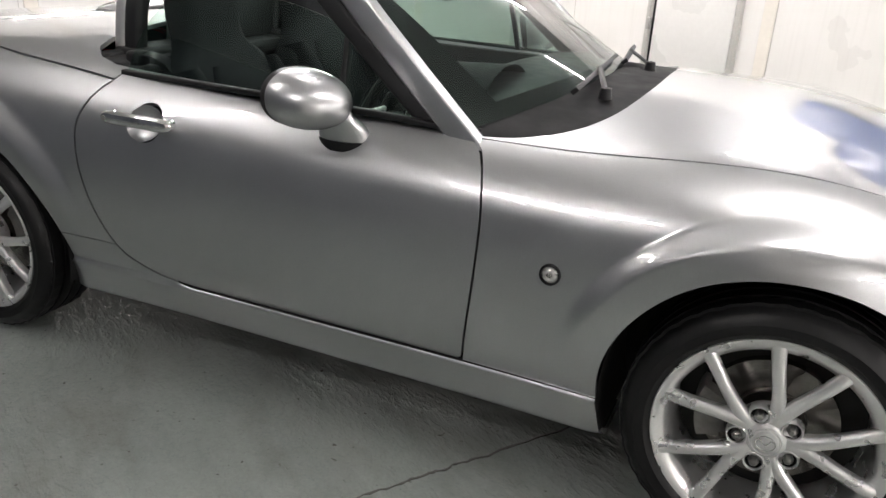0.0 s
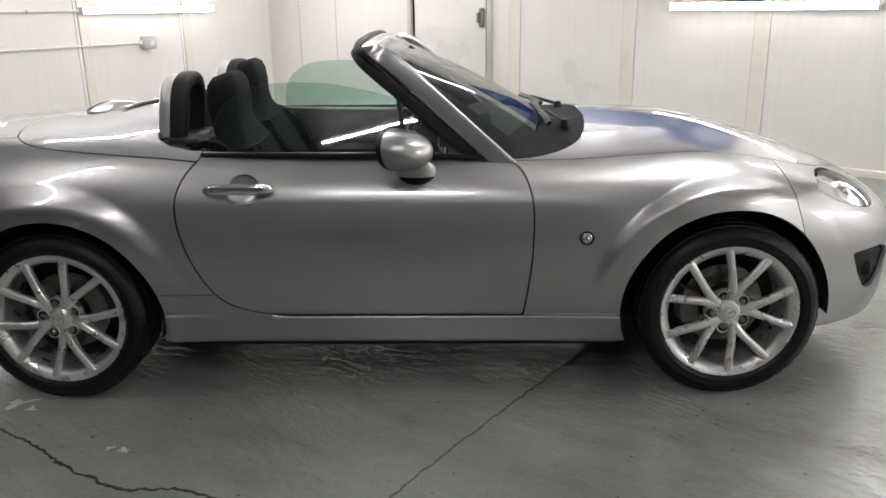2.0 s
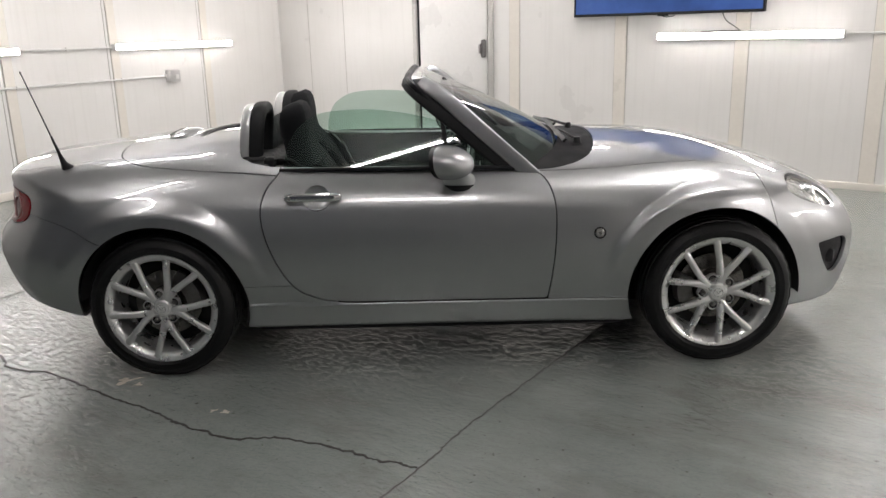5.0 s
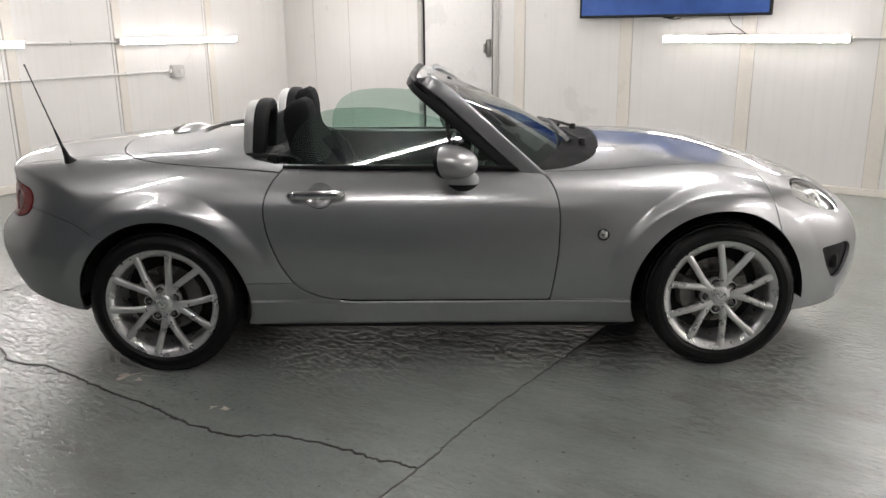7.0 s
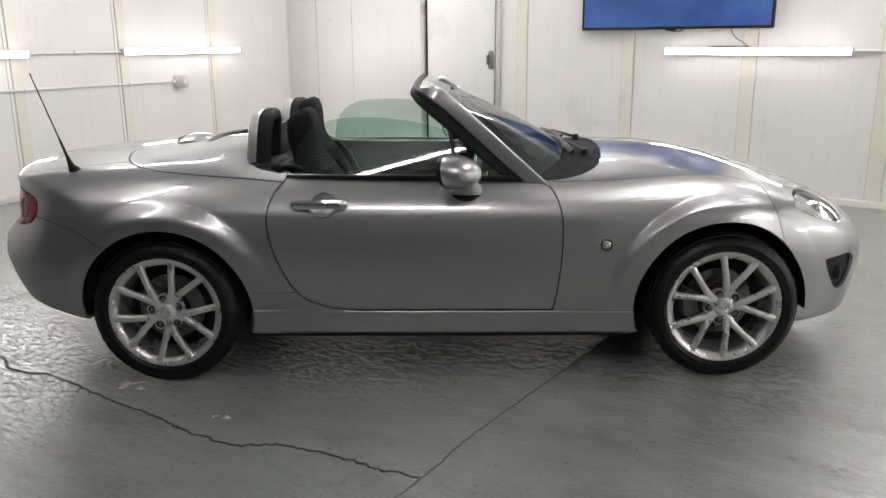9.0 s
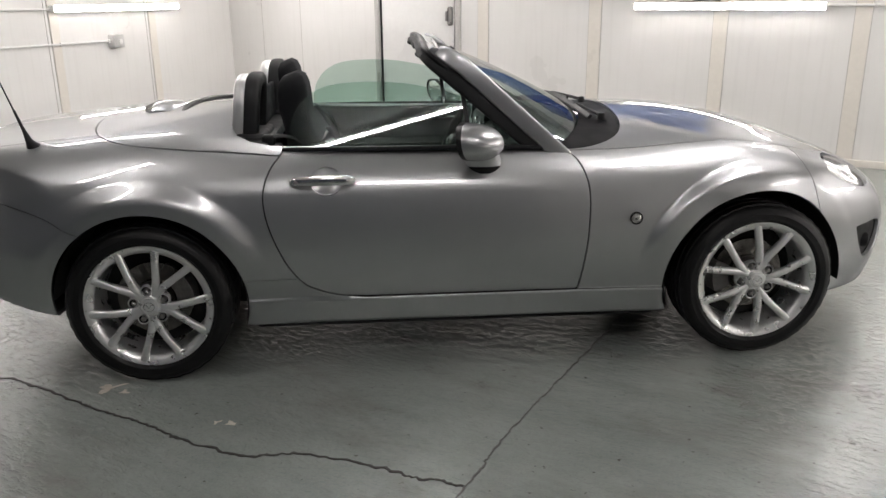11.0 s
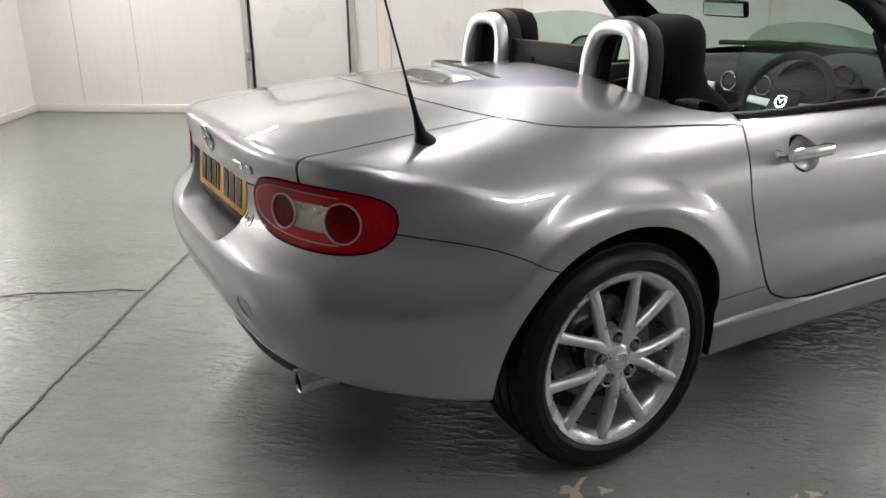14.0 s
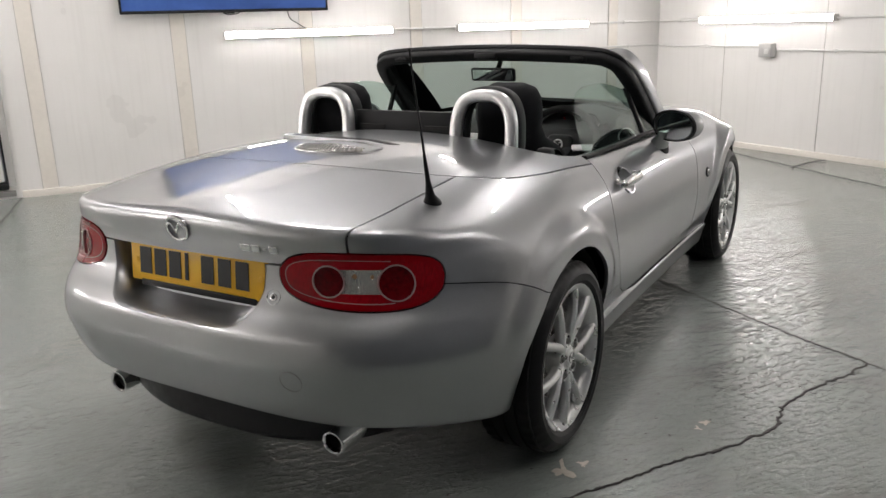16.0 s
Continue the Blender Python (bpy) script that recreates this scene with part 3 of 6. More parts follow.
floor_line("crack", [(-2.45, -0.30), (-2.05, -0.55), (-1.92, -0.70), (-1.71, -0.76), (-1.49, -0.91), (-1.30, -1.04), (-1.11, -1.16), (-0.94, -1.29), (-0.74, -1.385), (-0.57, -1.385), (-0.35, -1.48), (-0.21, -1.56), (-0.07, -1.62)], 0.0085, 0.007, "dark wandering crack in the floor paint", 3)
floor_line("joint", [(2.9, 2.75), (1.55, 0.80), (0.65, -0.56), (0.41, -0.89), (0.21, -1.18), (0.04, -1.44), (-0.07, -1.63), (-0.62, -2.45), (-1.5, -3.75)], 0.005, 0.004, "straight saw joint in the concrete", 4, 26)
floor_line("joint", [(0.9, 5.2), (-0.6, 3.45), (-1.41, 2.10), (-2.03, 1.10), (-2.38, 0.51), (-2.62, 0.10), (-3.2, -1.0), (-4.2, -2.6)], 0.011, 0.004, "straight saw joint in the concrete", 5, 26)
floor_line("crack", [(-3.1, 1.45), (-2.75, 1.36), (-2.5, 1.37), (-2.31, 1.28), (-2.15, 1.22), (-2.03, 1.14)], 0.007, 0.005, "dark wandering crack in the floor paint", 6)
floor_line("joint", [(5.4, 0.35), (4.35, -0.75), (3.88, -1.24), (3.2, -2.0), (2.2, -3.1)], 0.010, 0.004, "straight saw joint in the concrete", 7, 26)
floor_line("crack", [(4.26, -0.76), (4.58, -0.86), (4.85, -1.05), (4.72, -1.3), (4.54, -1.50)], 0.010, 0.007, "dark wandering crack in the floor paint", 8)


def chip(x, y, size, seed, long=1.0, turn=0.0):
    rnd = random.Random(seed)
    n, z, vs = 22, ground(x, y) + 0.0024, []
    vs.append((x, y, z))
    for i in range(n):
        a = 2 * math.pi * i / n
        r = size * rnd.uniform(0.35, 1.0) * (0.75 + 0.35 * math.sin(3 * a + seed))
        px, py = r * long * math.cos(a), r * math.sin(a)
        vs.append((x + px * math.cos(turn) - py * math.sin(turn), y + px * math.sin(turn) + py * math.cos(turn), z))
    return made("chip", vs, [(0, i + 1, (i + 1) % n + 1) for i in range(n)], CHIP, floor, "chipped paint showing pale concrete", False)


chip(-1.335, -0.86, 0.045, 2, 1.6, 0.4)
chip(-1.27, -0.90, 0.030, 7, 1.2, 1.2)
chip(-0.83, -1.172, 0.028, 4, 1.3, 0.3)
chip(-0.88, -1.16, 0.016, 9, 1.5, 0.8)

# ---------------------------------------------------------------- the car: right half worked out, left half mirrored
HUB_X, HUB_Z = 1.165, 0.308
ARCH_FRONT, ARCH_REAR = (1.155, 0.332), (-1.162, 0.303)
roadster = new("roadster")
roadster.matrix_world = pose(0, 0.012, 0)
tagged(roadster, "silver-grey two-seat roadster parked with its hood down", "car")

PLAN = [(-2.1, 0.63), (-1.9, 0.757), (-1.65, 0.806), (-1.4, 0.828), (-1.165, 0.838), (-0.9, 0.828), (-0.5, 0.814), (0.0, 0.816), (0.5, 0.819), (0.85, 0.830), (1.165, 0.836), (1.45, 0.810), (1.75, 0.730), (2.1, 0.61)]
SECTION = [(0.05, -0.12), (0.18, -0.074), (0.22, -0.064), (0.27, -0.050), (0.31, -0.036), (0.40, -0.010), (0.52, 0.0), (0.60, -0.004), (0.70, -0.018), (0.77, -0.040), (0.83, -0.072), (0.90, -0.122), (1.0, -0.21)]
CROWN = [(-2.1, 0.850), (-1.98, 0.866), (-1.85, 0.882), (-1.6, 0.908), (-1.3, 0.936), (-1.0, 0.952), (-0.7, 0.955), (-0.2, 0.945), (0.3, 0.935), (0.62, 0.920), (0.87, 0.916), (1.15, 0.894), (1.44, 0.825), (1.72, 0.728), (1.92, 0.63), (2.1, 0.49)]
CROWN_FALL = [(-2.1, 0.11), (-1.6, 0.08), (-1.1, 0.11), (-0.6, 0.20), (0.2, 0.19), (0.8, 0.16), (1.3, 0.13), (1.8, 0.18)]
TAIL = [(0.15, -1.80), (0.24, -1.88), (0.33, -1.950), (0.42, -1.995), (0.52, -2.020), (0.575, -2.018), (0.61, -2.000), (0.645, -1.968), (0.69, -1.945), (0.76, -1.940), (0.83, -1.955), (0.90, -1.975)]
TAIL_CORNER = [(0.15, -1.80), (0.24, -1.87), (0.33, -1.935), (0.42, -1.975), (0.52, -1.992), (0.60, -1.987), (0.69, -1.960), (0.76, -1.940), (0.83, -1.935), (0.90, -1.935)]
NOSE = [(0.12, 1.86), (0.20, 1.92), (0.30, 1.960), (0.42, 1.980), (0.52, 1.976), (0.60, 1.962), (0.70, 1.922)]
FOOT = [(-2.1, 0.335), (-1.9, 0.325), (-1.7, 0.30), (-1.46, 0.245), (-0.8, 0.184), (0.8, 0.186), (1.44, 0.215), (1.75, 0.205), (2.1, 0.20)]


def eased(keys, soft, n=80):
    """The same curve with its bends spread over a length."""
    kx = np.linspace(keys[0][0], keys[-1][0], n)
    off = np.linspace(-2.5, 2.5, 41)
    wt = np.exp(-off ** 2 / 2)
    val = (ramp((kx[:, None] + soft * off[None, :]).ravel(), keys).reshape(n, -1) * wt).sum(1) / wt.sum()
    return list(zip(kx, val))


PLAN, CROWN, CROWN_FALL = eased(PLAN, 0.09), eased(CROWN, 0.085), eased(CROWN_FALL, 0.15)
SECTION, FOOT, NOSE = eased(SECTION, 0.014), eased(FOOT, 0.05), eased(NOSE, 0.03)
TAIL, TAIL_CORNER = eased(TAIL, 0.008), eased(TAIL_CORNER, 0.03)


def half_width(x, z):
    w = ramp(x, PLAN) + ramp(z, SECTION)
    w = w + 0.016 * step(0.302, 0.290, z) * step(-0.86, -0.78, x) * step(0.86, 0.78, x)
    w = w + 0.030 * step(0.48, 0.28, z) * step(-1.38, -1.72, x)
    # the flared arches: a stiff face round the wheel that breaks off at a crest
    r = np.hypot(x - HUB_X + 0.01, (z - 0.318) * 1.01)
    w = w + (0.024 + 0.034 * step(0.60, 0.82, z)) * step(0.36, 0.60, z) * (1 - step(0.436, 0.484, r))
    r = np.hypot(x + HUB_X, (z - 0.303) * 1.03)
    w = w + (0.020 + 0.022 * step(0.58, 0.80, z)) * step(0.34, 0.58, z) * (1 - step(0.405, 0.492, r))
    return w


def body(p):
    """How far a place lies outside the painted skin."""
    x, y, z = p[..., 0], np.abs(p[..., 1]), p[..., 2]
    side = y - half_width(x, z)
    fender = 0.022 * np.exp(-((x - 1.12) / 0.34) ** 2) * step(0.36, 0.80, y)
    top = z - (ramp(x, CROWN) - ramp(x, CROWN_FALL) * y**2 - 0.05 * y**4 + fender)
    soft = step(0.46, 0.80, y)
    tail = ramp(z, TAIL) * (1 - soft) + ramp(z, TAIL_CORNER) * soft + (0.68 + 0.27 * step(0.50, 0.68, z)) * y**4 - x
    nose = x - (ramp(z, NOSE) - 1.02 * y**3)
    foot = ramp(x, FOOT) - z
    k = 0.09 + 0.06 * step(-0.2, -1.5, x) + 0.05 * step(0.0, 1.5, x)
    f = smax(side, top, k)
    f = smax(f, tail, 0.12 - 0.070 * step(0.76, 0.86, z))
    f = smax(f, nose, 0.16)
    return smax(f, foot, 0.02)


def gradient(p, h=5e-4):
    g = np.stack([body(p + h * e) - body(p - h * e) for e in np.eye(3)], -1)
    return g / np.linalg.norm(g, axis=-1, keepdims=True)


def onto(p):
    """Slide places onto the skin."""
    for _ in range(4):
        g = np.stack([body(p + 5e-4 * e) - body(p - 5e-4 * e) for e in np.eye(3)], -1) / 1e-3
        p = p - g * (body(p) / np.maximum((g * g).sum(-1), 1e-6))[..., None]
    return p


def skin():
    """A fine net over the right half of the body, from rays out of the spine."""
    rows = [(x, 0.0, -1.0) for x in np.linspace(-1.35, 1.40, 221)]
    rear = [(-1.35, -math.sin(a), -math.cos(a)) for a in np.linspace(0, math.pi / 2, 112)[1:]]
    front = [(1.40, math.sin(a), -math.cos(a)) for a in np.linspace(0, math.pi / 2, 72)[1:]]
    rows = rear[::-1] + rows + front
    tilt = [math.atan2(z - 0.45, 0.80) for z in np.linspace(0.10, 0.81, 84)] + [math.atan2(0.43, y) for y in np.linspace(0.86, 0.0, 62)]
    ox = np.array([r[0] for r in rows])[:, None] + 0 * np.array(tilt)
    dx = np.array([r[1] for r in rows])[:, None] * np.cos(tilt)
    dy = np.array([r[2] for r in rows])[:, None] * np.cos(tilt)
    dz = np.sin(tilt)[None, :] + 0 * dx
    lo, hi = np.zeros(ox.shape), np.full(ox.shape, 2.2)
    way, start = np.stack([dx, dy, dz], -1), np.stack([ox, 0 * ox, 0 * ox + 0.45], -1)
    for _ in range(34):
        mid = (lo + hi) / 2
        out = body(start + way * mid[..., None]) > 0
        lo, hi = np.where(out, lo, mid), np.where(out, mid, hi)
    pts = (start + way * lo[..., None]).reshape(-1, 3)
    n, m = ox.shape
    quads = [(i * m + j, (i + 1) * m + j, (i + 1) * m + j + 1, i * m + j + 1) for i in range(n - 1) for j in range(m - 1)]
    return pts, quads


class Net:
    """The skin as places and faces that outlines can cut into panels."""

    def __init__(self):
        self.pts, self.faces = skin()

    def cut(self, faces, g, level=0.0):
        """Faces where g is under and over the level, split along it."""
        val = g(self.pts) - level
        lowside, highside, fresh, seen, base = [], [], [], {}, len(self.pts)

        def cross(a, b):
            key = (a, b) if a < b else (b, a)
            if key not in seen:
                t = val[key[0]] / (val[key[0]] - val[key[1]])
                seen[key] = base + len(fresh)
                fresh.append(self.pts[key[0]] * (1 - t) + self.pts[key[1]] * t)
            return seen[key]

        for f in faces:
            v = [val[i] for i in f]
            if max(v) <= 0:
                lowside.append(f)
            elif min(v) >= 0:
                highside.append(f)
            else:
                a, b = [], []
                for k, i in enumerate(f):
                    j, vi, vj = f[(k + 1) % len(f)], v[k], v[(k + 1) % len(f)]
                    (a if vi <= 0 else b).append(i)
                    if (vi <= 0) != (vj <= 0):
                        c = cross(i, j)
                        a.append(c)
                        b.append(c)
                if len(a) > 2:
                    lowside.append(tuple(a))
                if len(b) > 2:
                    highside.append(tuple(b))
        if fresh:
            self.pts = np.concatenate([self.pts, onto(np.array(fresh))])
        return lowside, highside

    def take(self, g, gap=0.004):
        """Lift the panel where g is negative out of what is left, with a gap all round."""
        got, _ = self.cut(self.faces, g, -gap / 2)
        _, self.faces = self.cut(self.faces, g, gap / 2)
        return got


def panel_mesh(pts, faces, both=False, mirror=False, lift=0.0, flange=0.014):
    """Verts, faces and normals of a panel with turned-in edges; both joins it to its mirror image."""
    use = sorted({i for f in faces for i in f})
    at = {i: n for n, i in enumerate(use)}
    p = pts[use]
    nrm = gradient(p)
    p = p + nrm * lift
    fs = [tuple(at[i] for i in f) for f in faces]
    count = {}
    for f in fs:
        for a, b in zip(f, f[1:] + f[:1]):
            count[a, b] = count.get((a, b), 0) + 1
    vs, ns = [tuple(v) for v in p], [tuple(v) for v in nrm]
    if flange:
        rim = {}
        for a, b in [e for e in count if (e[1], e[0]) not in count]:
            if abs(p[a][1]) < 2e-3 and abs(p[b][1]) < 2e-3:
                continue
            for i in (a, b):
                if i not in rim:
                    rim[i] = len(vs)
                    vs += [tuple(p[i]), tuple(p[i] - nrm[i] * flange)]
                    ns += [(0, 0, 0), (0, 0, 0)]
            fs.append((rim[b], rim[a], rim[a] + 1, rim[b] + 1))
    flip = lambda: ([(x, -y, z) for x, y, z in vs], [tuple(reversed(f)) for f in fs], [(x, -y, z) for x, y, z in ns])
    if mirror:
        return flip()
    if both:
        v2, f2, n2 = flip()
        return vs + v2, fs + [tuple(i + len(vs) for i in f) for f in f2], ns + n2
    return vs, fs, ns


def panel(name, faces, mat, label="", both=False, mirror=False, lift=0.0, parent=None, flange=0.014):
    v, f, n = panel_mesh(net.pts, faces, both, mirror, lift, flange)
    return made(name, v, f, mat, parent or roadster, label, True, None, n)


def side_view(outline, inner=-0.30):
    return lambda p: np.maximum(inside(p[:, 0], p[:, 2], outline), p[:, 1] - inner)


def top_view(outline, above=0.55):
    return lambda p: np.maximum(inside(p[:, 0], p[:, 1], outline), above - p[:, 2])


def round_tail(p):
    """Plan angle round the tail, as metres along it."""
    return 0.66 * np.arctan2(-(p[:, 0] + 1.35), -p[:, 1])


def line2(pts, n=8):
    return [(p.x, p.y) for p in spline([(a, b, 0) for a, b in pts], n)]


net = Net()

# openings
net.cut_arch = lambda c: (lambda p: np.maximum(np.hypot(p[:, 0] - c[0], p[:, 2] - c[1]) - 0.358, p[:, 1] + 0.45))
_, net.faces = net.cut(net.faces, net.cut_arch(ARCH_FRONT))
_, net.faces = net.cut(net.faces, net.cut_arch(ARCH_REAR))
COCKPIT = [(-0.86, 0.2), (-0.86, -0.50), (-0.835, -0.575), (-0.78, -0.625), (-0.70, -0.648), (0.30, -0.655), (0.36, -0.640), (0.43, -0.56), (0.53, -0.35), (0.585, -0.1), (0.585, 0.2)]
_, net.faces = net.cut(net.faces, top_view(COCKPIT))
COWL = [(0.2, 0.2)] + line2([(0.735, 0.2), (0.735, 0.0), (0.730, -0.20), (0.705, -0.40), (0.665, -0.525), (0.605, -0.605), (0.53, -0.652), (0.45, -0.672), (0.385, -0.676)]) + [(0.2, -0.66)]
cowl_faces = net.take(top_view(COWL))

# shut lines
DOOR_REAR = line2([(-0.668, 0.90), (-0.655, 0.850), (-0.697, 0.792), (-0.722, 0.704), (-0.705, 0.586), (-0.652, 0.453), (-0.592, 0.367), (-0.530, 0.330), (-0.461, 0.308), (-0.36, 0.299)])
DOOR_FRONT = line2([(0.462, 0.300), (0.478, 0.42), (0.490, 0.547), (0.490, 0.70), (0.457, 0.800), (0.395, 0.842), (0.36, 0.90)])
door_faces = net.take(side_view(DOOR_REAR + DOOR_FRONT), 0.0055)
SILL = [(-0.95, 0.386)] + line2([(-0.604, 0.386), (-0.592, 0.367), (-0.530, 0.330), (-0.461, 0.308), (-0.36, 0.299)]) + [(0.95, 0.299), (0.95, 0.05), (-0.95, 0.05)]
dish_hole, door_faces = net.cut(door_faces, lambda p: np.hypot((p[:, 0] + 0.490) / 0.058, (p[:, 2] - 0.750) / 0.049) - 1, 0.0)
sill_faces = net.take(side_view(SILL), 0.003)
BONNET = line2([(0.30, -0.690), (0.50, -0.680), (0.80, -0.668), (1.10, -0.640), (1.32, -0.590), (1.48, -0.50), (1.60, -0.40), (1.70, -0.25), (1.745, 0.0)]) + [(1.75, 0.2), (0.30, 0.2)]
bonnet_faces = net.take(top_view(BONNET, 0.50), 0.004)
HEAD = line2([(1.472, 0.732), (1.505, 0.752), (1.58, 0.746), (1.65, 0.724), (1.71, 0.690), (1.745, 0.655), (1.735, 0.636), (1.68, 0.640), (1.60, 0.662), (1.53, 0.690), (1.487, 0.714)], 6)
head_faces = net.take(lambda p: np.maximum(inside(p[:, 0], p[:, 2], HEAD), p[:, 1] + 0.30), 0.005)
FOG = line2([(1.625, 0.490), (1.68, 0.492), (1.775, 0.490), (1.812, 0.462), (1.800, 0.41), (1.765, 0.352), (1.712, 0.345), (1.660, 0.41)], 5)
fog_faces = net.take(lambda p: np.maximum(inside(p[:, 0], p[:, 2], FOG), p[:, 1] + 0.30), 0.003)
FRONT_BUMPER = [(1.33, 0.86), (1.345, 0.80), (1.37, 0.70), (1.40, 0.60), (1.46, 0.40), (1.46, 0.0), (2.3, 0.0), (2.3, 0.9)]
front_bumper_faces = net.take(lambda p: inside(p[:, 0], p[:, 2], FRONT_BUMPER), 0.003)
DECK = line2([(-1.455, 0.2), (-1.452, 0.0), (-1.445, -0.15), (-1.430, -0.31), (-1.395, -0.46), (-1.338, -0.572), (-1.24, -0.645), (-1.05, -0.682), (-0.80, -0.692), (-0.66, -0.700)]) + [(-0.55, -0.70), (-0.55, 0.2)]
deck_faces = net.take(top_view(DECK, 0.70), 0.006)
LAMP = [(0.66 * radians(a), z) for a, z in line2([(27.6, 0.722), (28.3, 0.752), (31.3, 0.773), (38, 0.786), (48, 0.794), (55, 0.790), (59, 0.768), (60, 0.728), (58, 0.686), (52, 0.660), (44, 0.648), (36, 0.648), (30.8, 0.664), (28.3, 0.690)], 5)]
lamp_faces = net.take(lambda p: np.maximum(inside(round_tail(p), p[:, 2], LAMP), p[:, 0] + 1.5), 0.004)
LID = [(-1.33, 0.2), (-1.33, -0.535)] + line2([(-1.40, -0.535), (-1.60, -0.536), (-1.75, -0.530), (-1.86, -0.515), (-1.92, -0.50)]) + [(-2.2, -0.50), (-2.2, 0.2)]
lid_faces = net.take(lambda p: np.maximum(inside(p[:, 0], p[:, 1], LID), 0.757 - p[:, 2]), 0.005)
REAR_BUMPER = line2([(-1.30, 0.572), (-1.394, 0.594), (-1.47, 0.632), (-1.56, 0.665), (-1.68, 0.690), (-1.78, 0.705), (-1.90, 0.72)]) + [(-1.90, 0.757), (-2.3, 0.757), (-2.3, 0.0), (-1.30, 0.0)]
rear_bumper_faces = net.take(lambda p: inside(p[:, 0], p[:, 2], REAR_BUMPER), 0.003)
HALF_POCKET = line2([(0.0, 0.588), (0.12, 0.588), (0.19, 0.592), (0.235, 0.604), (0.264, 0.630), (0.280, 0.665), (0.288, 0.71), (0.290, 0.757)], 5)
POCKET = HALF_POCKET + [(0.290, 0.80), (-0.290, 0.80)] + [(-a, b) for a, b in HALF_POCKET[:0:-1]]
in_pocket = lambda p: np.maximum(inside(p[:, 1], p[:, 2], POCKET), p[:, 0] + 1.7)
_, rear_bumper_faces = net.cut(rear_bumper_faces, in_pocket)
front_wing_faces, quarter_faces = [], []
for f in net.faces:
    (front_wing_faces if net.pts[f[0]][0] > 0 else quarter_faces).append(f)

SCUTTLE = speckled("matt_black_scuttle", (0.008, 0.008, 0.009), 0.7, 0, 200, 0.3, 0.2, 0.0006, 0.12)
panel("bonnet", bonnet_faces, SILVER, "", True)
panel("boot_lid", lid_faces, SILVER, "", True)
panel("tonneau_panel", deck_faces, SILVER, "", True)
front_bumper = panel("front_bumper", front_bumper_faces, SILVER, "", True)
rear_bumper = panel("rear_bumper", rear_bumper_faces, SILVER, "", True)
panel("cowl", cowl_faces, SCUTTLE, "black plastic scuttle below the windscreen", True, lift=-0.006)
doors = []
for mirror in (False, True):
    doors.append(panel("door", door_faces, SILVER, "", False, mirror))
    panel("sill", sill_faces, SILVER, "", False, mirror)
    panel("front_wing", front_wing_faces, SILVER, "", False, mirror)
    panel("rear_wing", quarter_faces, SILVER, "", False, mirror)

# dark inner shell behind the shut lines, and the floor pan
inner_net = Net()
for hx in (ARCH_FRONT, ARCH_REAR):
    _, inner_net.faces = inner_net.cut(inner_net.faces, net.cut_arch(hx), 0.004)
_, inner_net.faces = inner_net.cut(inner_net.faces, top_view(COCKPIT), -0.002)
_, inner_net.faces = inner_net.cut(inner_net.faces, lambda p: np.maximum(inside(p[:, 0], p[:, 2], HEAD), p[:, 1] + 0.30), 0.0)
_, inner_net.faces = inner_net.cut(inner_net.faces, lambda p: np.maximum(inside(p[:, 0], p[:, 2], FOG), p[:, 1] + 0.30), 0.0)
_, inner_net.faces = inner_net.cut(inner_net.faces, lambda p: np.maximum(np.hypot((p[:, 0] + 0.490) / 0.062, (p[:, 2] - 0.750) / 0.054) - 1, p[:, 1] + 0.3), 0.0)
_, inner_net.faces = inner_net.cut(inner_net.faces, in_pocket)
v, f, n = panel_mesh(inner_net.pts, inner_net.faces, True, False, -0.013, 0)
made("inner_shell", v, f, DARK, roadster, "black inner body shell", True, None, n)


def plate_recess():
    """A dished recess behind the number plate: rolled edge, walls, sloping shelf and flat back."""
    line = HALF_POCKET[::-1] + [(-a, b) for a, b in HALF_POCKET[1:]]
    rows = []
    for k, deep in ((1.006, -0.0015), (0.995, 0.001), (0.985, 0.006), (0.965, 0.020), (0.945, 0.042), (0.930, 0.056)):
        row = []
        for y, z in line:
            q = np.array([[-1.95, y, min(z, 0.7565)]])
            q[0, 0] = (ramp(q[:, 2], TAIL) + 0.95 * y**4)[0]
            lo = -1.888 - q[0, 0]
            row.append((q[0, 0] + min(deep if z > 0.64 else deep * (1.0 + 0.9 * (0.64 - z) / 0.05), max(lo, 0.02)), y * k, 0.757 + (min(z, 0.757) - 0.757) * k))
        rows.append(row)
    back = [(-1.886, y * 0.92, 0.757 + (min(z, 0.757) - 0.757) * 0.90) for y, z in line]
    rows.append(back)
    n = len(line)
    vs = [p for r in rows for p in r]
    fs = [(i * n + j, i * n + j + 1, (i + 1) * n + j + 1, (i + 1) * n + j) for i in range(len(rows) - 1) for j in range(n - 1)]
    fs.append(tuple((len(rows) - 1) * n + j for j in range(n)))
    return made("plate_recess", vs, fs, SILVER, rear_bumper, "recess for the number plate", True, 50)


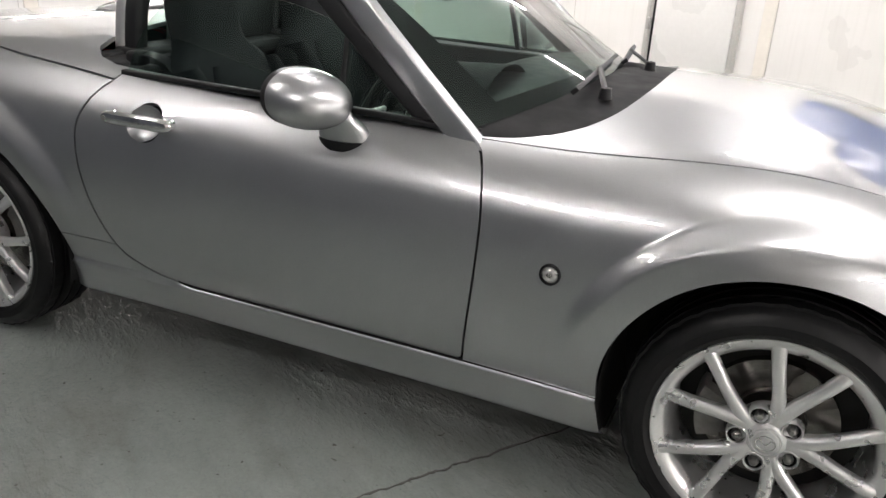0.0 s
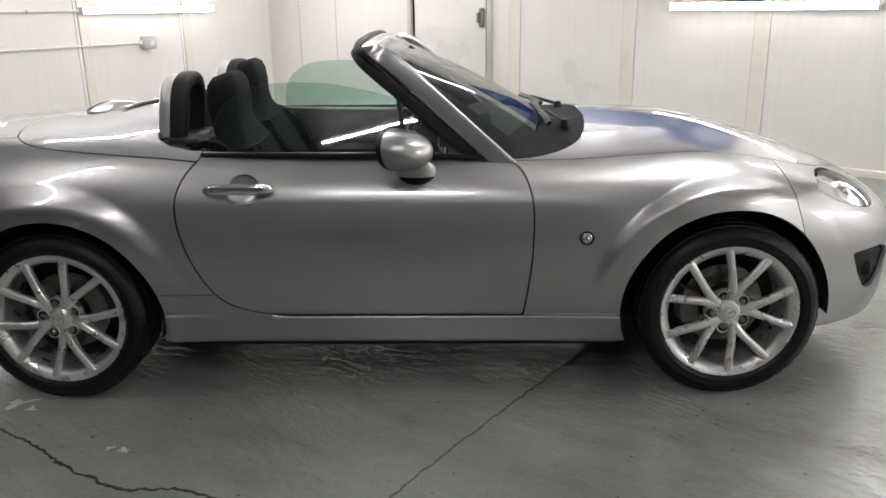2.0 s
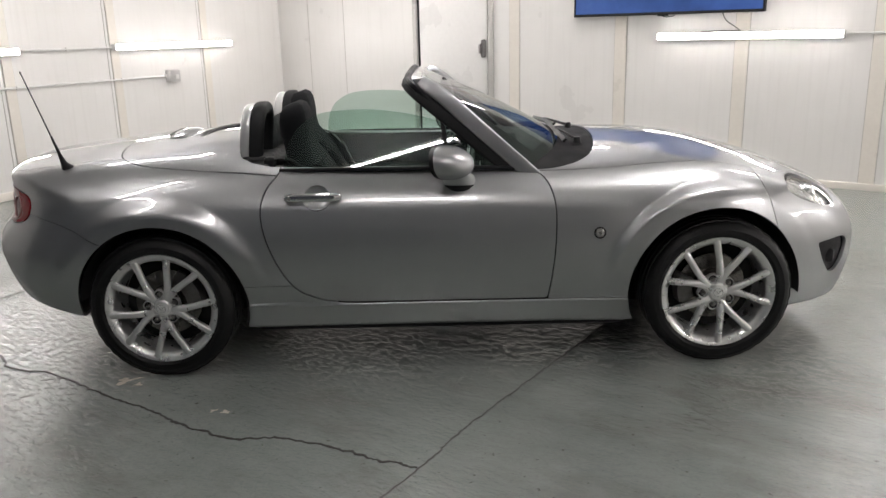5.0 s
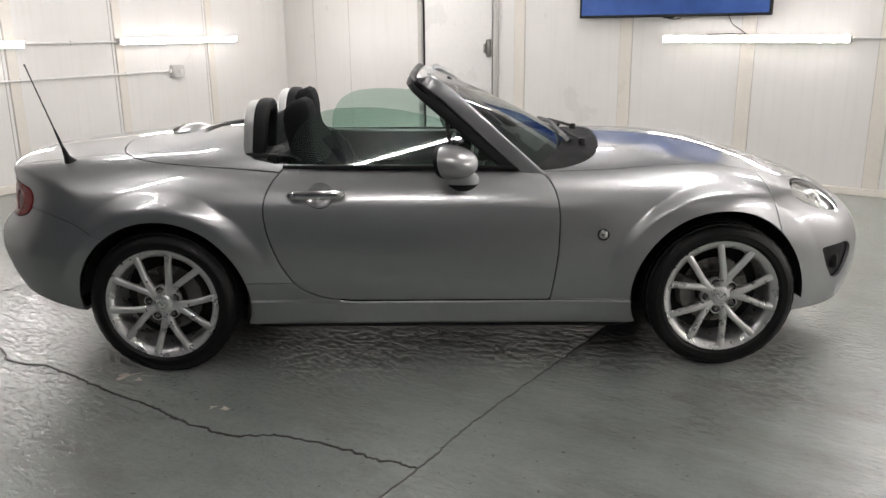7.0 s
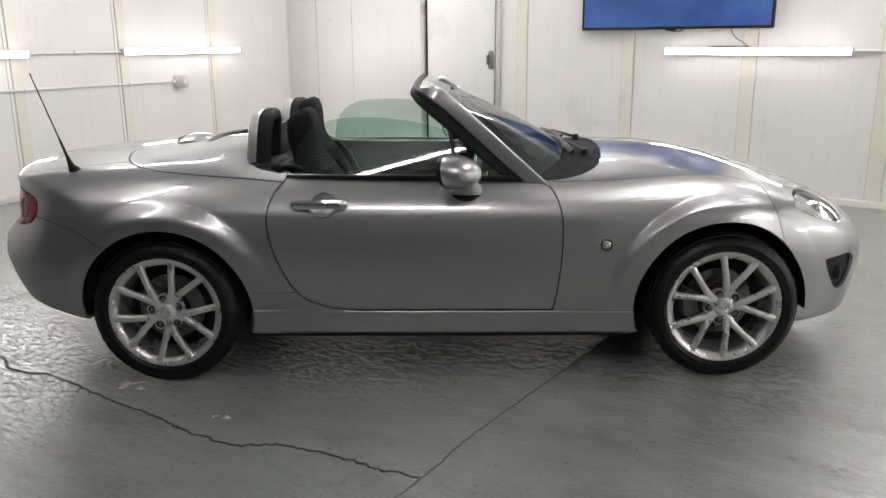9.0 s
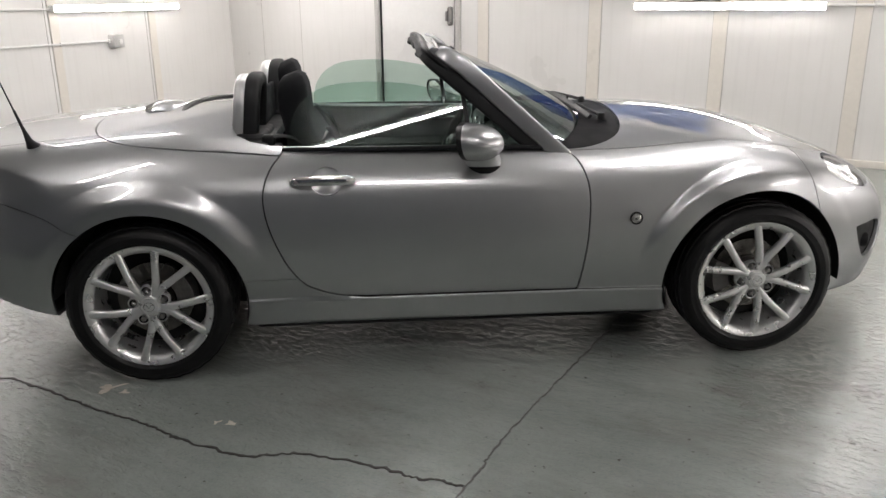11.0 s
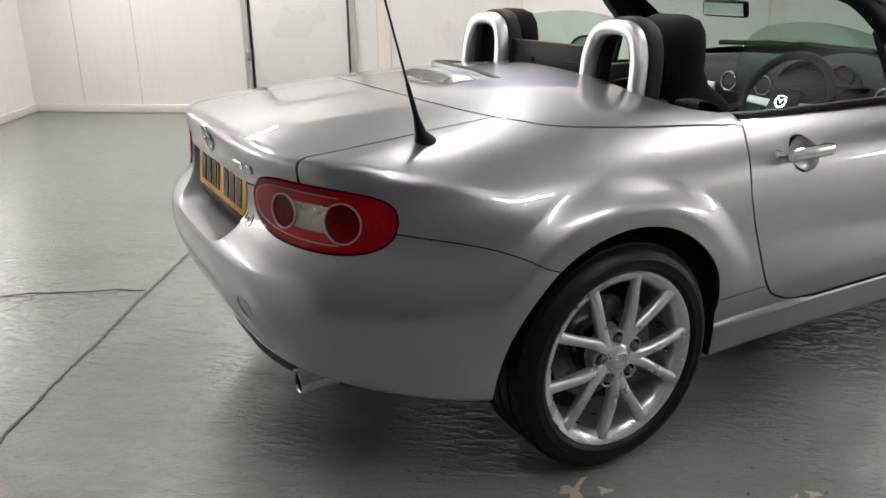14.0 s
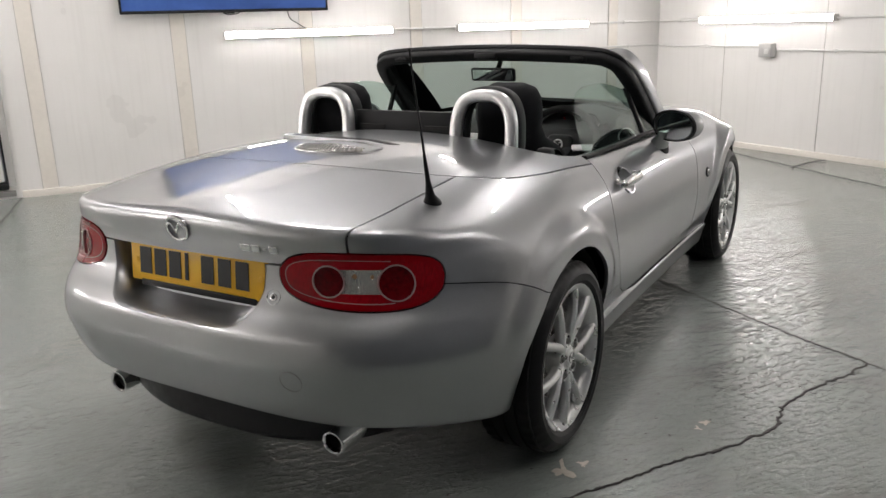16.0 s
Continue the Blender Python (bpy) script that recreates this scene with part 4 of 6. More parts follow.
plate_recess()
part("floor_pan", rbox((3.3, 0.9, 0.16), (0.0, 0, 0.24), 0.03), DARK, roadster)
part("floor_pan", rbox((1.60, 1.42, 0.11), (0.0, 0, 0.205), 0.02), DARK, roadster)
part("floor_pan", rbox((0.42, 0.90, 0.10), (1.42, 0, 0.265), 0.03), DARK, roadster)
made("rear_valance", *sweep(spline([(-1.56, -0.50, 0.305), (-1.68, -0.47, 0.296), (-1.78, -0.38, 0.288), (-1.835, -0.2, 0.278), (-1.845, 0, 0.276), (-1.835, 0.2, 0.278), (-1.78, 0.38, 0.288), (-1.68, 0.47, 0.296), (-1.56, 0.50, 0.305)], 8), slab(0.11, 0.14, 0.5), (0, 0, 1)), PLASTIC, roadster, "black lower valance")
part("floor_pan", rbox((0.6, 0.9, 0.12), (-1.43, 0, 0.295), 0.03), DARK, roadster)


def wheel_arch(c, side):
    """A black liner inside the wing, open below."""
    vs, fs, n = [], [], 40
    prof = [(0.354, 0.800), (0.350, 0.50), (0.10, 0.48)]
    for i in range(n + 1):
        a = radians((-4 if c[0] > 0 else -14) + (203 if c[0] > 0 else 190) * i / n)
        for r, y in prof:
            vs.append((c[0] + r * math.cos(a), side * y, c[1] + r * math.sin(a)))
    for i in range(n):
        for k in range(2):
            fs.append((3 * i + k, 3 * i + k + 1, 3 * i + k + 4, 3 * i + k + 3))
    return made("arch_liner", vs, fs, DARK, roadster, "black wheel arch liner")


for c in (ARCH_FRONT, ARCH_REAR):
    for s in (-1, 1):
        wheel_arch(c, s)


# wheels -------------------------------------------------------------
def spoke(angle, lean):
    """One spoke with a flat ridged face; it leans to its twin, melts into the hub and flares onto the rim."""
    rings = []
    for t in (0.0, 0.08, 0.18, 0.32, 0.5, 0.68, 0.84, 0.94, 1.0):
        r = 0.040 + (0.2325 - 0.040) * t
        a = angle - lean * (1 - t) ** 2.0
        w = 0.0260 + 0.010 * (1 - t) ** 3 + 0.008 * t ** 4
        y0 = -0.004 - 0.014 * math.sin(math.pi * 0.5 * min(1, t * 1.6)) + 0.004 * t ** 6
        d = 0.034 - 0.008 * t
        c, s = math.cos(a), math.sin(a)
        rings.append([(r * c - u * w * s, y0 + q * d, r * s + u * w * c) for u, q in ((-0.5, 0.40), (-0.46, 0.22), (-0.30, 0.05), (-0.10, 0.0), (0.10, 0.0), (0.30, 0.05), (0.46, 0.22), (0.5, 0.40), (0.36, 1.0), (-0.36, 1.0))])
    return loft(rings)


def tyre():
    prof = [(0.222, 0.008), (0.232, -0.008), (0.241, -0.019), (0.250, -0.0245), (0.252, -0.0240), (0.270, -0.0275), (0.272, -0.0265), (0.284, -0.022), (0.296, -0.010), (0.302, -0.001)]
    tread = []
    for y0, y1 in ((0.001, 0.036), (0.044, 0.080), (0.088, 0.124), (0.132, 0.167)):
        tread += [(0.3005, y0), (0.308, y0 + 0.001), (0.308, y1 - 0.001), (0.3005, y1)]
    back = [(0.302, 0.170), (0.292, 0.185), (0.275, 0.193), (0.250, 0.193), (0.230, 0.186), (0.222, 0.172)]
    vs, fs = lathe(prof + tread + back, 120)
    k = len(prof + tread + back)
    out = []
    for i, (x, y, z) in enumerate(vs):
        seg, p = i // k, i % k
        if p in (10, 11, 12, 13, 22, 23, 24, 25) or p in (8, 9) or p in (26, 27):
            cutin = 0.990 if seg % 3 == 0 else 1.0
            x, z = x * cutin, z * cutin
        out.append((x, y, z))
    return out, fs


def wheel(x, side, spin, steer=0.0):
    """An alloy wheel whose outer face looks to -y; side +1 turns it about."""
    rim = made("wheel", *lathe([(0.205, 0.004), (0.212, -0.004), (0.224, -0.015), (0.2355, -0.017), (0.2390, -0.011), (0.236, 0.0), (0.222, 0.010), (0.214, 0.03), (0.206, 0.07), (0.204, 0.15), (0.215, 0.165), (0.228, 0.170), (0.228, 0.174), (0.212, 0.172), (0.198, 0.155), (0.198, 0.07), (0.203, 0.02)], 96, "y", True), ALLOY, roadster, "silver alloy wheel with five pairs of slim spokes")
    turn = Matrix.Rotation(math.pi, 4, "Z") if side > 0 else Matrix.Identity(4)
    rim.matrix_local = Matrix.Translation((x, side * 0.814, 0.324 if x > 0 else 0.304)) @ Matrix.Rotation(steer, 4, "Z") @ turn
    made("tyre", *tyre(), RUBBER, rim, "black low-profile tyre")
    for i in range(5):
        base = spin + 2 * math.pi * i / 5
        for d in (-1, 1):
            made("spoke", *spoke(base + d * radians(18.0), d * radians(16.5)), ALLOY, rim, "", True, 50)
        a = base + math.pi / 5
        nut_at = Matrix.Translation((0.058 * math.cos(a), -0.006, 0.058 * math.sin(a)))
        made("nut_seat", *moved(lathe([(0.0235, 0.022), (0.0230, 0.004), (0.0205, -0.001), (0.0185, 0.000), (0.0175, 0.004)], 24), nut_at), ALLOY, rim)
        made("nut_well", *moved(lathe([(0.0178, 0.003), (0.0165, 0.012), (0.0, 0.013)], 24), nut_at), SEAL, rim)
        made("wheel_nut", *moved(lathe([(0.0, -0.007), (0.006, -0.0065), (0.0095, -0.003), (0.0115, 0.004), (0.0115, 0.014)], 6), nut_at), STEEL_NUT, rim, "steel wheel nut")
    made("hub", *lathe([(0.030, -0.009), (0.036, -0.0055), (0.044, 0.001), (0.056, 0.006), (0.066, 0.012), (0.070, 0.024), (0.066, 0.05), (0.0, 0.05)], 48), ALLOY, rim)
    cap = made("centre_cap", *lathe([(0.0, -0.0150), (0.020, -0.0146), (0.0265, -0.0130), (0.0285, -0.0105), (0.0300, -0.0125), (0.0325, -0.0115), (0.0345, -0.004)], 40), ALLOY, rim, "round centre cap with a raised badge")
    made("badge", *moved(lathe([(0.0215, -0.0135), (0.0208, -0.0165), (0.0188, -0.0165), (0.0180, -0.0140)], 32), Matrix.Diagonal((1, 1, 0.86, 1))), CHROME, cap)
    made("badge_wing", *sweep(spline([(-0.019, -0.0160, 0.004), (-0.010, -0.0163, 0.008), (0, -0.0165, -0.004), (0.010, -0.0163, 0.008), (0.019, -0.0160, 0.004)], 5), ring(0.0016, 6), (0, 1, 0)), CHROME, cap)
    made("brake_disc", *lathe([(0.0, 0.072), (0.075, 0.072), (0.078, 0.085), (0.142, 0.086), (0.143, 0.108), (0.08, 0.109), (0.0, 0.109)], 56), IRON, rim, "grey iron brake disc")
    made("drum_back", *lathe([(0.0, 0.130), (0.195, 0.130), (0.197, 0.150), (0.0, 0.150)], 40), DARK, rim)
    a0 = math.pi if x > 0 else math.pi * 0.12
    vs, fs = [], []
    for i in range(13):
        a = a0 - 0.42 + 0.84 * i / 12
        vs += [(r * math.cos(a), y, r * math.sin(a)) for r, y in ((0.088, 0.052), (0.120, 0.045), (0.152, 0.050), (0.158, 0.115), (0.09, 0.118))]
    fs = [(5 * i + k, 5 * i + (k + 1) % 5, 5 * i + 5 + (k + 1) % 5, 5 * i + 5 + k) for i in range(12) for k in range(5)] + [(0, 1, 2, 3, 4), (64, 63, 62, 61, 60)]
    made("caliper", vs, fs, RUST, rim, "grey brake caliper")
    made("valve", *moved(lathe([(0.0, -0.014), (0.004, -0.014), (0.0045, 0.01)], 8), Matrix.Translation((0.200 * math.cos(spin + 0.3), 0.0, 0.200 * math.sin(spin + 0.3)))), SEAL, rim)
    return rim


STEEL_NUT = speckled("wheel_nut_steel", (0.30, 0.295, 0.285), 0.3, 0.9, 200, 0.15, 0.1)
wheel(HUB_X, -1, radians(76))
wheel(-HUB_X, -1, radians(61))
wheel(HUB_X, 1, radians(20))
wheel(-HUB_X, 1, radians(50))


# places on the skin ---------------------------------------------------
def skin_at(x=None, y=None, z=None):
    """The place on the skin with two coordinates given, and its normal; the third is found."""
    free = [i for i, v in enumerate((x, y, z)) if v is None][0]
    p = np.array([x or 0.0, y or 0.0, z or 0.0], float)
    inner, outer = ((-1.2, -2.3), (-0.1, -1.1), (0.45, 1.3))[free]
    for _ in range(40):
        p[free] = (inner + outer) / 2
        if body(p[None])[0] > 0:
            outer = p[free]
        else:
            inner = p[free]
    return Vector(p), Vector(gradient(p[None])[0])


def facing(p, n, up=(0, 0, 1)):
    """Axes at a place: y along the outward normal, z as near up as may be."""
    n = Vector(n).normalized()
    x = n.cross(Vector(up)).normalized()
    z = x.cross(n)
    m = Matrix((x, n, z)).transposed().to_4x4()
    m.translation = Vector(p)
    return m


def mirror_of(vf, mirror):
    return flipped(vf) if mirror else vf


# tail lamps -----------------------------------------------------------
def lamp_zone(a0, z0, r):
    return lambda p: np.hypot((round_tail(p) - a0) * 1.16, p[:, 2] - z0) - r


def tail_lamp(mirror):
    red, rest = [], lamp_faces
    in_a, in_z, out_a, out_z = 0.572, 0.722, 0.427, 0.713
    disc_in, rest = net.cut(rest, lamp_zone(in_a, in_z, 0.0385))
    ring_in, rest = net.cut(rest, lamp_zone(in_a, in_z, 0.0425))
    disc_out, rest = net.cut(rest, lamp_zone(out_a, out_z, 0.043))
    ring_out, rest = net.cut(rest, lamp_zone(out_a, out_z, 0.047))
    block = [(0.44, 0.686), (0.572, 0.692), (0.572, 0.754), (0.44, 0.748)]
    clear, rest = net.cut(rest, lambda p: inside(round_tail(p), p[:, 2], block))
    line_out, rest_in = net.cut(rest, lambda p: -inside(round_tail(p), p[:, 2], LAMP) - 0.0165)
    pale, core = net.cut(rest_in, lambda p: -inside(round_tail(p), p[:, 2], LAMP) - 0.0186)
    more, pale = net.cut(pale, lambda p: round_tail(p) - 0.435)
    core = core + more
    bulb, clear = net.cut(clear, lambda p: np.minimum(np.hypot((round_tail(p) - 0.515) * 1.1, p[:, 2] - 0.735) - 0.0075, np.hypot((round_tail(p) - 0.478) * 1.1, p[:, 2] - 0.733) - 0.0065))
    lens = panel("tail_lamp", line_out, LENS_MID, "red wrap-round tail lamp with two round lenses", False, mirror, 0.003, None, 0.03)
    panel("lens_core", core, LENS_RED, "bright red lens", False, mirror, 0.003, lens, 0.006)
    panel("lens_line", pale, PINK, "pale line round the lens", False, mirror, 0.0036, lens, 0.004)
    for f in (disc_in, disc_out):
        panel("round_lens", f, LENS_DARK, "dark red round lens", False, mirror, 0.001, lens, 0.008)
    for f in (ring_in, ring_out):
        panel("lens_ring", f, PINK, "pale ring", False, mirror, 0.006, lens, 0.008)
    panel("clear_lens", clear, LENS_CLEAR, "clear ribbed reversing lens", False, mirror, 0.002, lens, 0.006)
    if bulb:
        panel("indicator", bulb, LENS_AMBER, "amber bulb behind the clear lens", False, mirror, 0.002, lens, 0.006)


LENS_MID = material("mid_red_lens", (0.23, 0.001, 0.005), 0.05, 0, 0.3, 0.0)
PINK = material("pale_lens_edge", (0.50, 0.30, 0.30), 0.2, 0.3, 0.6, 1.0, 0.02)
for m_ in (False, True):
    tail_lamp(m_)


def head_lamp(mirror):
    bowl = panel("headlamp", head_faces, LAMP_BOWL, "clear headlamp with a chrome reflector", False, mirror, -0.022, None, 0.0)
    panel("headlamp_lens", head_faces, LENS_GLASS, "clear lens", False, mirror, 0.001, bowl, 0.022)
    s = 1 if mirror else -1
    for (x, y, z), r in (((1.635, 0.540, 0.690), 0.034),):
        made("projector", *moved(lathe([(0.0, 0.016), (r * 0.6, 0.012), (r * 0.85, 0.0), (r, -0.004), (r * 1.08, -0.03)], 28), facing((x, s * y, z), (0.55, s * 0.62, 0.5))), CHROME, bowl)
    panel("fog_recess", fog_faces, PLASTIC, "black fog lamp recess", False, mirror, -0.016, None, 0.0)
    p = (1.725, s * 0.61, 0.41)
    made("fog_lamp", *moved(lathe([(0.0, 0.012), (0.026, 0.008), (0.032, 0.0), (0.034, -0.02)], 28), facing(p, (0.85, s * 0.5, 0))), PLASTIC, roadster)


for m_ in (False, True):
    head_lamp(m_)


# door furniture --------------------------------------------------------
def door_handle(mirror, door):
    path = []
    for x, out in ((-0.622, 0.012), (-0.600, 0.022), (-0.55, 0.027), (-0.49, 0.028), (-0.43, 0.026), (-0.40, 0.020), (-0.384, 0.012)):
        y0 = -half_width(np.array([x]), np.array([0.757]))[0]
        path.append((x, y0 - out, 0.757 + 0.003 * math.sin((x + 0.62) * 12)))
    p, n = skin_at(x=-0.490, z=0.750)
    bowl = [(1.03, 0.001), (1.0, 0.001), (0.95, -0.004), (0.84, -0.014), (0.6, -0.022), (0.3, -0.025), (0.0, -0.026)]
    made("handle_dish", *mirror_of(moved(lathe(bowl, 48), facing(p, n) @ Matrix.Diagonal((0.058, 1, 0.049, 1))), mirror), SILVER, door, "round dish behind the handle")
    line = spline(path, 7)
    last = len(line) - 1
    size = [min(1.0, 0.35 + 0.65 * math.sqrt(min(1.0, min(i, last - i) / 11))) for i in range(last + 1)]
    h = made("door_handle", *mirror_of(sweep(line, slab(0.038, 0.026, 1.0), (0, -1, 0), True, size), mirror), CHROME, door, "chrome pull handle over a round dish")
    x0, y0 = -0.597, -half_width(np.array([-0.6]), np.array([0.757]))[0]
    vf = moved(lathe([(0.0, -0.002), (0.007, -0.002), (0.0085, 0.004)], 20), pose(x0, y0 - 0.0345, 0.757))
    made("lock", *mirror_of(vf, mirror), STEEL, h)
    for x in (-0.600, -0.402):
        y0 = -half_width(np.array([x]), np.array([0.757]))[0]
        made("handle_foot", *mirror_of(moved(lathe([(0.0, -0.02), (0.013, -0.02), (0.016, 0.006)], 20), pose(x, y0, 0.757)), mirror), CHROME, h)


def side_repeater(mirror):
    p, n = skin_at(x=0.669, z=0.590)
    m = facing(p, n)
    r = made("side_repeater", *mirror_of(moved(lathe([(0.019, 0.001), (0.020, 0.0055), (0.0235, 0.0055), (0.0255, -0.002)], 36), m), mirror), SEAL, roadster, "small round side repeater in a dark ring")
    made("repeater_lens", *mirror_of(moved(lathe([(0.0, 0.008), (0.009, 0.0075), (0.016, 0.005), (0.0195, 0.001)], 32), m), mirror), LAMP_BOWL, r, "clear lens")
    made("repeater_bulb", *mirror_of(moved(lathe([(0.0, 0.0105), (0.005, 0.0095), (0.007, 0.0065)], 16), m), mirror), LENS_CLEAR, r)


def wing_mirror(mirror):
    c, hy, hz = Vector((0.012, -0.806, 0.893)), 0.104, 0.070
    lean = Matrix.Translation(c) @ Matrix.Rotation(radians(-21), 4, "Z") @ Matrix.Rotation(radians(-3), 4, "X")

    def egg(x, k):
        out, back = [], max(0.0, x) / 0.165
        for i in range(44):
            a = 2 * math.pi * i / 44
            ca, sa = math.cos(a), math.sin(a)
            up = math.copysign(abs(sa) ** 0.92, sa)
            out.append(lean @ Vector((x - 0.012 * k * sa * (1 - back), k * hy * math.copysign(abs(ca) ** 0.92, ca), k * hz * up * (1.0 if sa > 0 else 0.95) - 0.004 * back)))
        return out

    def dome(x):
        return egg(x, (1 - min(1.0, max(0.0, x - 0.025) / 0.125) ** 2.4) ** 0.52)

    vf = loft([egg(0.022, 0.90), egg(0.012, 0.945), egg(0.016, 0.985), egg(0.025, 1.0)] + [dome(x) for x in (0.042, 0.060, 0.078, 0.095, 0.110, 0.123, 0.134, 0.142, 0.147, 0.1495)])
    h = made("wing_mirror", *mirror_of(vf, mirror), SILVER, roadster, "silver-grey wing mirror on a short foot", True, 60)
    made("mirror_rim", *mirror_of(loft([egg(0.006, 0.93), egg(0.003, 0.985), egg(0.012, 1.003), egg(0.022, 1.0), egg(0.022, 0.9)], False), mirror), SEAL, h)
    aim = Matrix.Translation(c) @ Matrix.Rotation(radians(-3), 4, "Z") @ Matrix.Rotation(radians(3), 4, "Y") @ Matrix.Translation(-c)
    made("mirror_glass", *mirror_of(moved(loft([egg(0.0125, 0.86), egg(0.0120, 0.5), egg(0.0120, 0.02)]), aim), mirror), MIRROR, h, "mirror glass turned to the driver")
    rows = []
    for z, rx, ry, dx, dy in ((0.866, 0.052, 0.026, 0.078, -0.762), (0.848, 0.054, 0.028, 0.084, -0.755), (0.836, 0.058, 0.032, 0.090, -0.746), (0.826, 0.064, 0.036, 0.094, -0.738), (0.808, 0.068, 0.040, 0.096, -0.730), (0.780, 0.070, 0.043, 0.097, -0.724)):
        rows.append([(dx + rx * math.cos(2 * math.pi * i / 28), dy + ry * math.sin(2 * math.pi * i / 28), z) for i in range(28)])
    made("mirror_foot", *mirror_of(loft(rows), mirror), SILVER, h, "", True, 60)
    made("foot_seal", *mirror_of(loft([[(0.097 + 0.0725 * math.cos(2 * math.pi * i / 28), -0.726 + 0.045 * math.sin(2 * math.pi * i / 28), z) for i in range(28)] for z in (0.789, 0.765)]), mirror), SEAL, h)


for m_, d_ in zip((False, True), doors):
    door_handle(m_, d_)
    side_repeater(m_)
    wing_mirror(m_)

# windscreen, pillars and side glass --------------------------------------
HALF_FRAME = [(0.470, -0.684, 0.762), (0.400, -0.676, 0.822), (0.270, -0.664, 0.938), (0.140, -0.648, 1.055), (0.040, -0.626, 1.143), (-0.026, -0.590, 1.188), (-0.045, -0.50, 1.202), (-0.042, -0.25, 1.211), (-0.040, 0.0, 1.215)]
frame_line = spline(HALF_FRAME + [(x, -y, z) for x, y, z in HALF_FRAME[-2::-1]], 10)
frame_line = [p - Vector((0.74, 0, 0.67)) * (0.004 + 0.016 * (1 - float(step(0.48, 0.62, np.array(abs(p.y)))))) for p in frame_line]
windscreen = made("windscreen_frame", *sweep(frame_line, slab(0.042, 0.064, 0.45), (0.74, 0, 0.67), True, [0.60 + 0.40 * float(step(0.50, 0.62, np.array(abs(p.y)))) for p in frame_line]), SILVER, roadster, "silver-grey windscreen surround")
HALF_SEAL = [(0.335, -0.662, 0.822), (0.205, -0.652, 0.932), (0.075, -0.638, 1.042), (-0.035, -0.616, 1.132), (-0.086, -0.575, 1.176), (-0.098, -0.48, 1.194), (-0.095, -0.25, 1.205), (-0.092, 0.0, 1.209)]
seal_line = spline(HALF_SEAL + [(x, -y, z) for x, y, z in HALF_SEAL[-2::-1]], 10)
made("header_trim", *sweep([p + Vector((-0.007, 0.012 * (-1 if p.y > 0 else 1) * (abs(p.y) > 0.55), -0.0065)) for p in seal_line], slab(0.058, 0.052, 0.5), (0.74, 0, 0.67)), TRIM, windscreen, "black padded inner trim and rubber seal")
made("header_rubber", *sweep([p + Vector((-0.016, 0, 0.020)) for p in seal_line], ring(0.013, 8), (0.74, 0, 0.67)), SEAL, windscreen)
for y in (-0.44, 0.44):
    part("latch_pocket", rbox((0.03, 0.075, 0.030), (-0.122, y, 1.184), 0.006), PLASTIC, windscreen)
    part("latch", rbox((0.02, 0.045, 0.014), (-0.132, y, 1.180), 0.004), PLASTIC, windscreen)
part("latch_pocket", rbox((0.04, 0.11, 0.03), (-0.116, 0.0, 1.192), 0.008), PLASTIC, windscreen)


def header_panel():
    """The painted panel on top of the windscreen header, from the seal to the glass."""
    rows = []
    fy, fx, fz = [p.y for p in frame_line], [p.x for p in frame_line], [p.z for p in frame_line]
    sy, sx, sz = [p.y for p in seal_line], [p.x for p in seal_line], [p.z for p in seal_line]
    for y in np.linspace(-0.560, 0.560, 45):
        a, c = float(np.interp(y, sy, sx)), float(np.interp(y, sy, sz))
        d, e = float(np.interp(y, fy, fx)), float(np.interp(y, fy, fz))
        rows.append([(a - 0.012, y, c + 0.018), (a * 0.8 + d * 0.2, y, (c + e) / 2 + 0.024), (a * 0.45 + d * 0.55, y, (c + e) / 2 + 0.0235), (d + 0.002, y, e + 0.016), (d + 0.014, y, e + 0.004), (d + 0.004, y, e - 0.006), (a - 0.012, y, c + 0.004)])
    return made("header_panel", *loft(rows), SILVER, windscreen, "", True, 60)


header_panel()
for s in (-1, 1):
    inner = [p - Vector((0.016, s * 0.030, 0.014)) for p in frame_line if p.y * s > 0.580]
    made("pillar_trim", *sweep(inner, slab(0.032, 0.052, 0.5), (0.74, 0, 0.67)), TRIM, windscreen, "black inner pillar trim")


def screen_grid(u_, v_):
    s = abs(u_)
    b = Vector((0.598 - 0.20 * s**2.2, 0.655 * u_, 0.905 - 0.062 * s**2.6))
    t = Vector((-0.036 + 0.020 * s**4, 0.60 * u_ * (1 - 0.02 * s), 1.206 - 0.045 * s**5))
    p = b.lerp(t, v_)
    return p + Vector((0.7, 0.0, 0.7)) * (0.018 * math.sin(math.pi * v_) * (1 - 0.5 * s * s))


def screen_sheet(off):
    vs = [screen_grid(-1 + 2 * i / 40, j / 20) + Vector((0.7, 0, 0.7)) * off for i in range(41) for j in range(21)]
    return vs, [(i * 21 + j, (i + 1) * 21 + j, (i + 1) * 21 + j + 1, i * 21 + j + 1) for i in range(40) for j in range(20)]


made("windscreen_glass", *screen_sheet(0.0), SCREEN_GLASS, windscreen, "clear windscreen")
band = []
for i in range(81):
    u_ = -1 + 2 * i / 80
    band.append([screen_grid(u_, v_) - Vector((0.7, 0, 0.7)) * 0.004 for v_ in (0.0, 0.085)])
made("screen_band", [p for r in band for p in r], [(2 * i, 2 * i + 2, 2 * i + 3, 2 * i + 1) for i in range(80)], SEAL, windscreen, "black printed band along the glass")
top_band = [[screen_grid(-1 + 2 * i / 60, v_) - Vector((0.7, 0, 0.7)) * 0.004 for v_ in (0.90, 1.0)] for i in range(61)]
made("screen_band", [p for q in top_band for p in q], [(2 * i, 2 * i + 2, 2 * i + 3, 2 * i + 1) for i in range(60)], SEAL, windscreen)
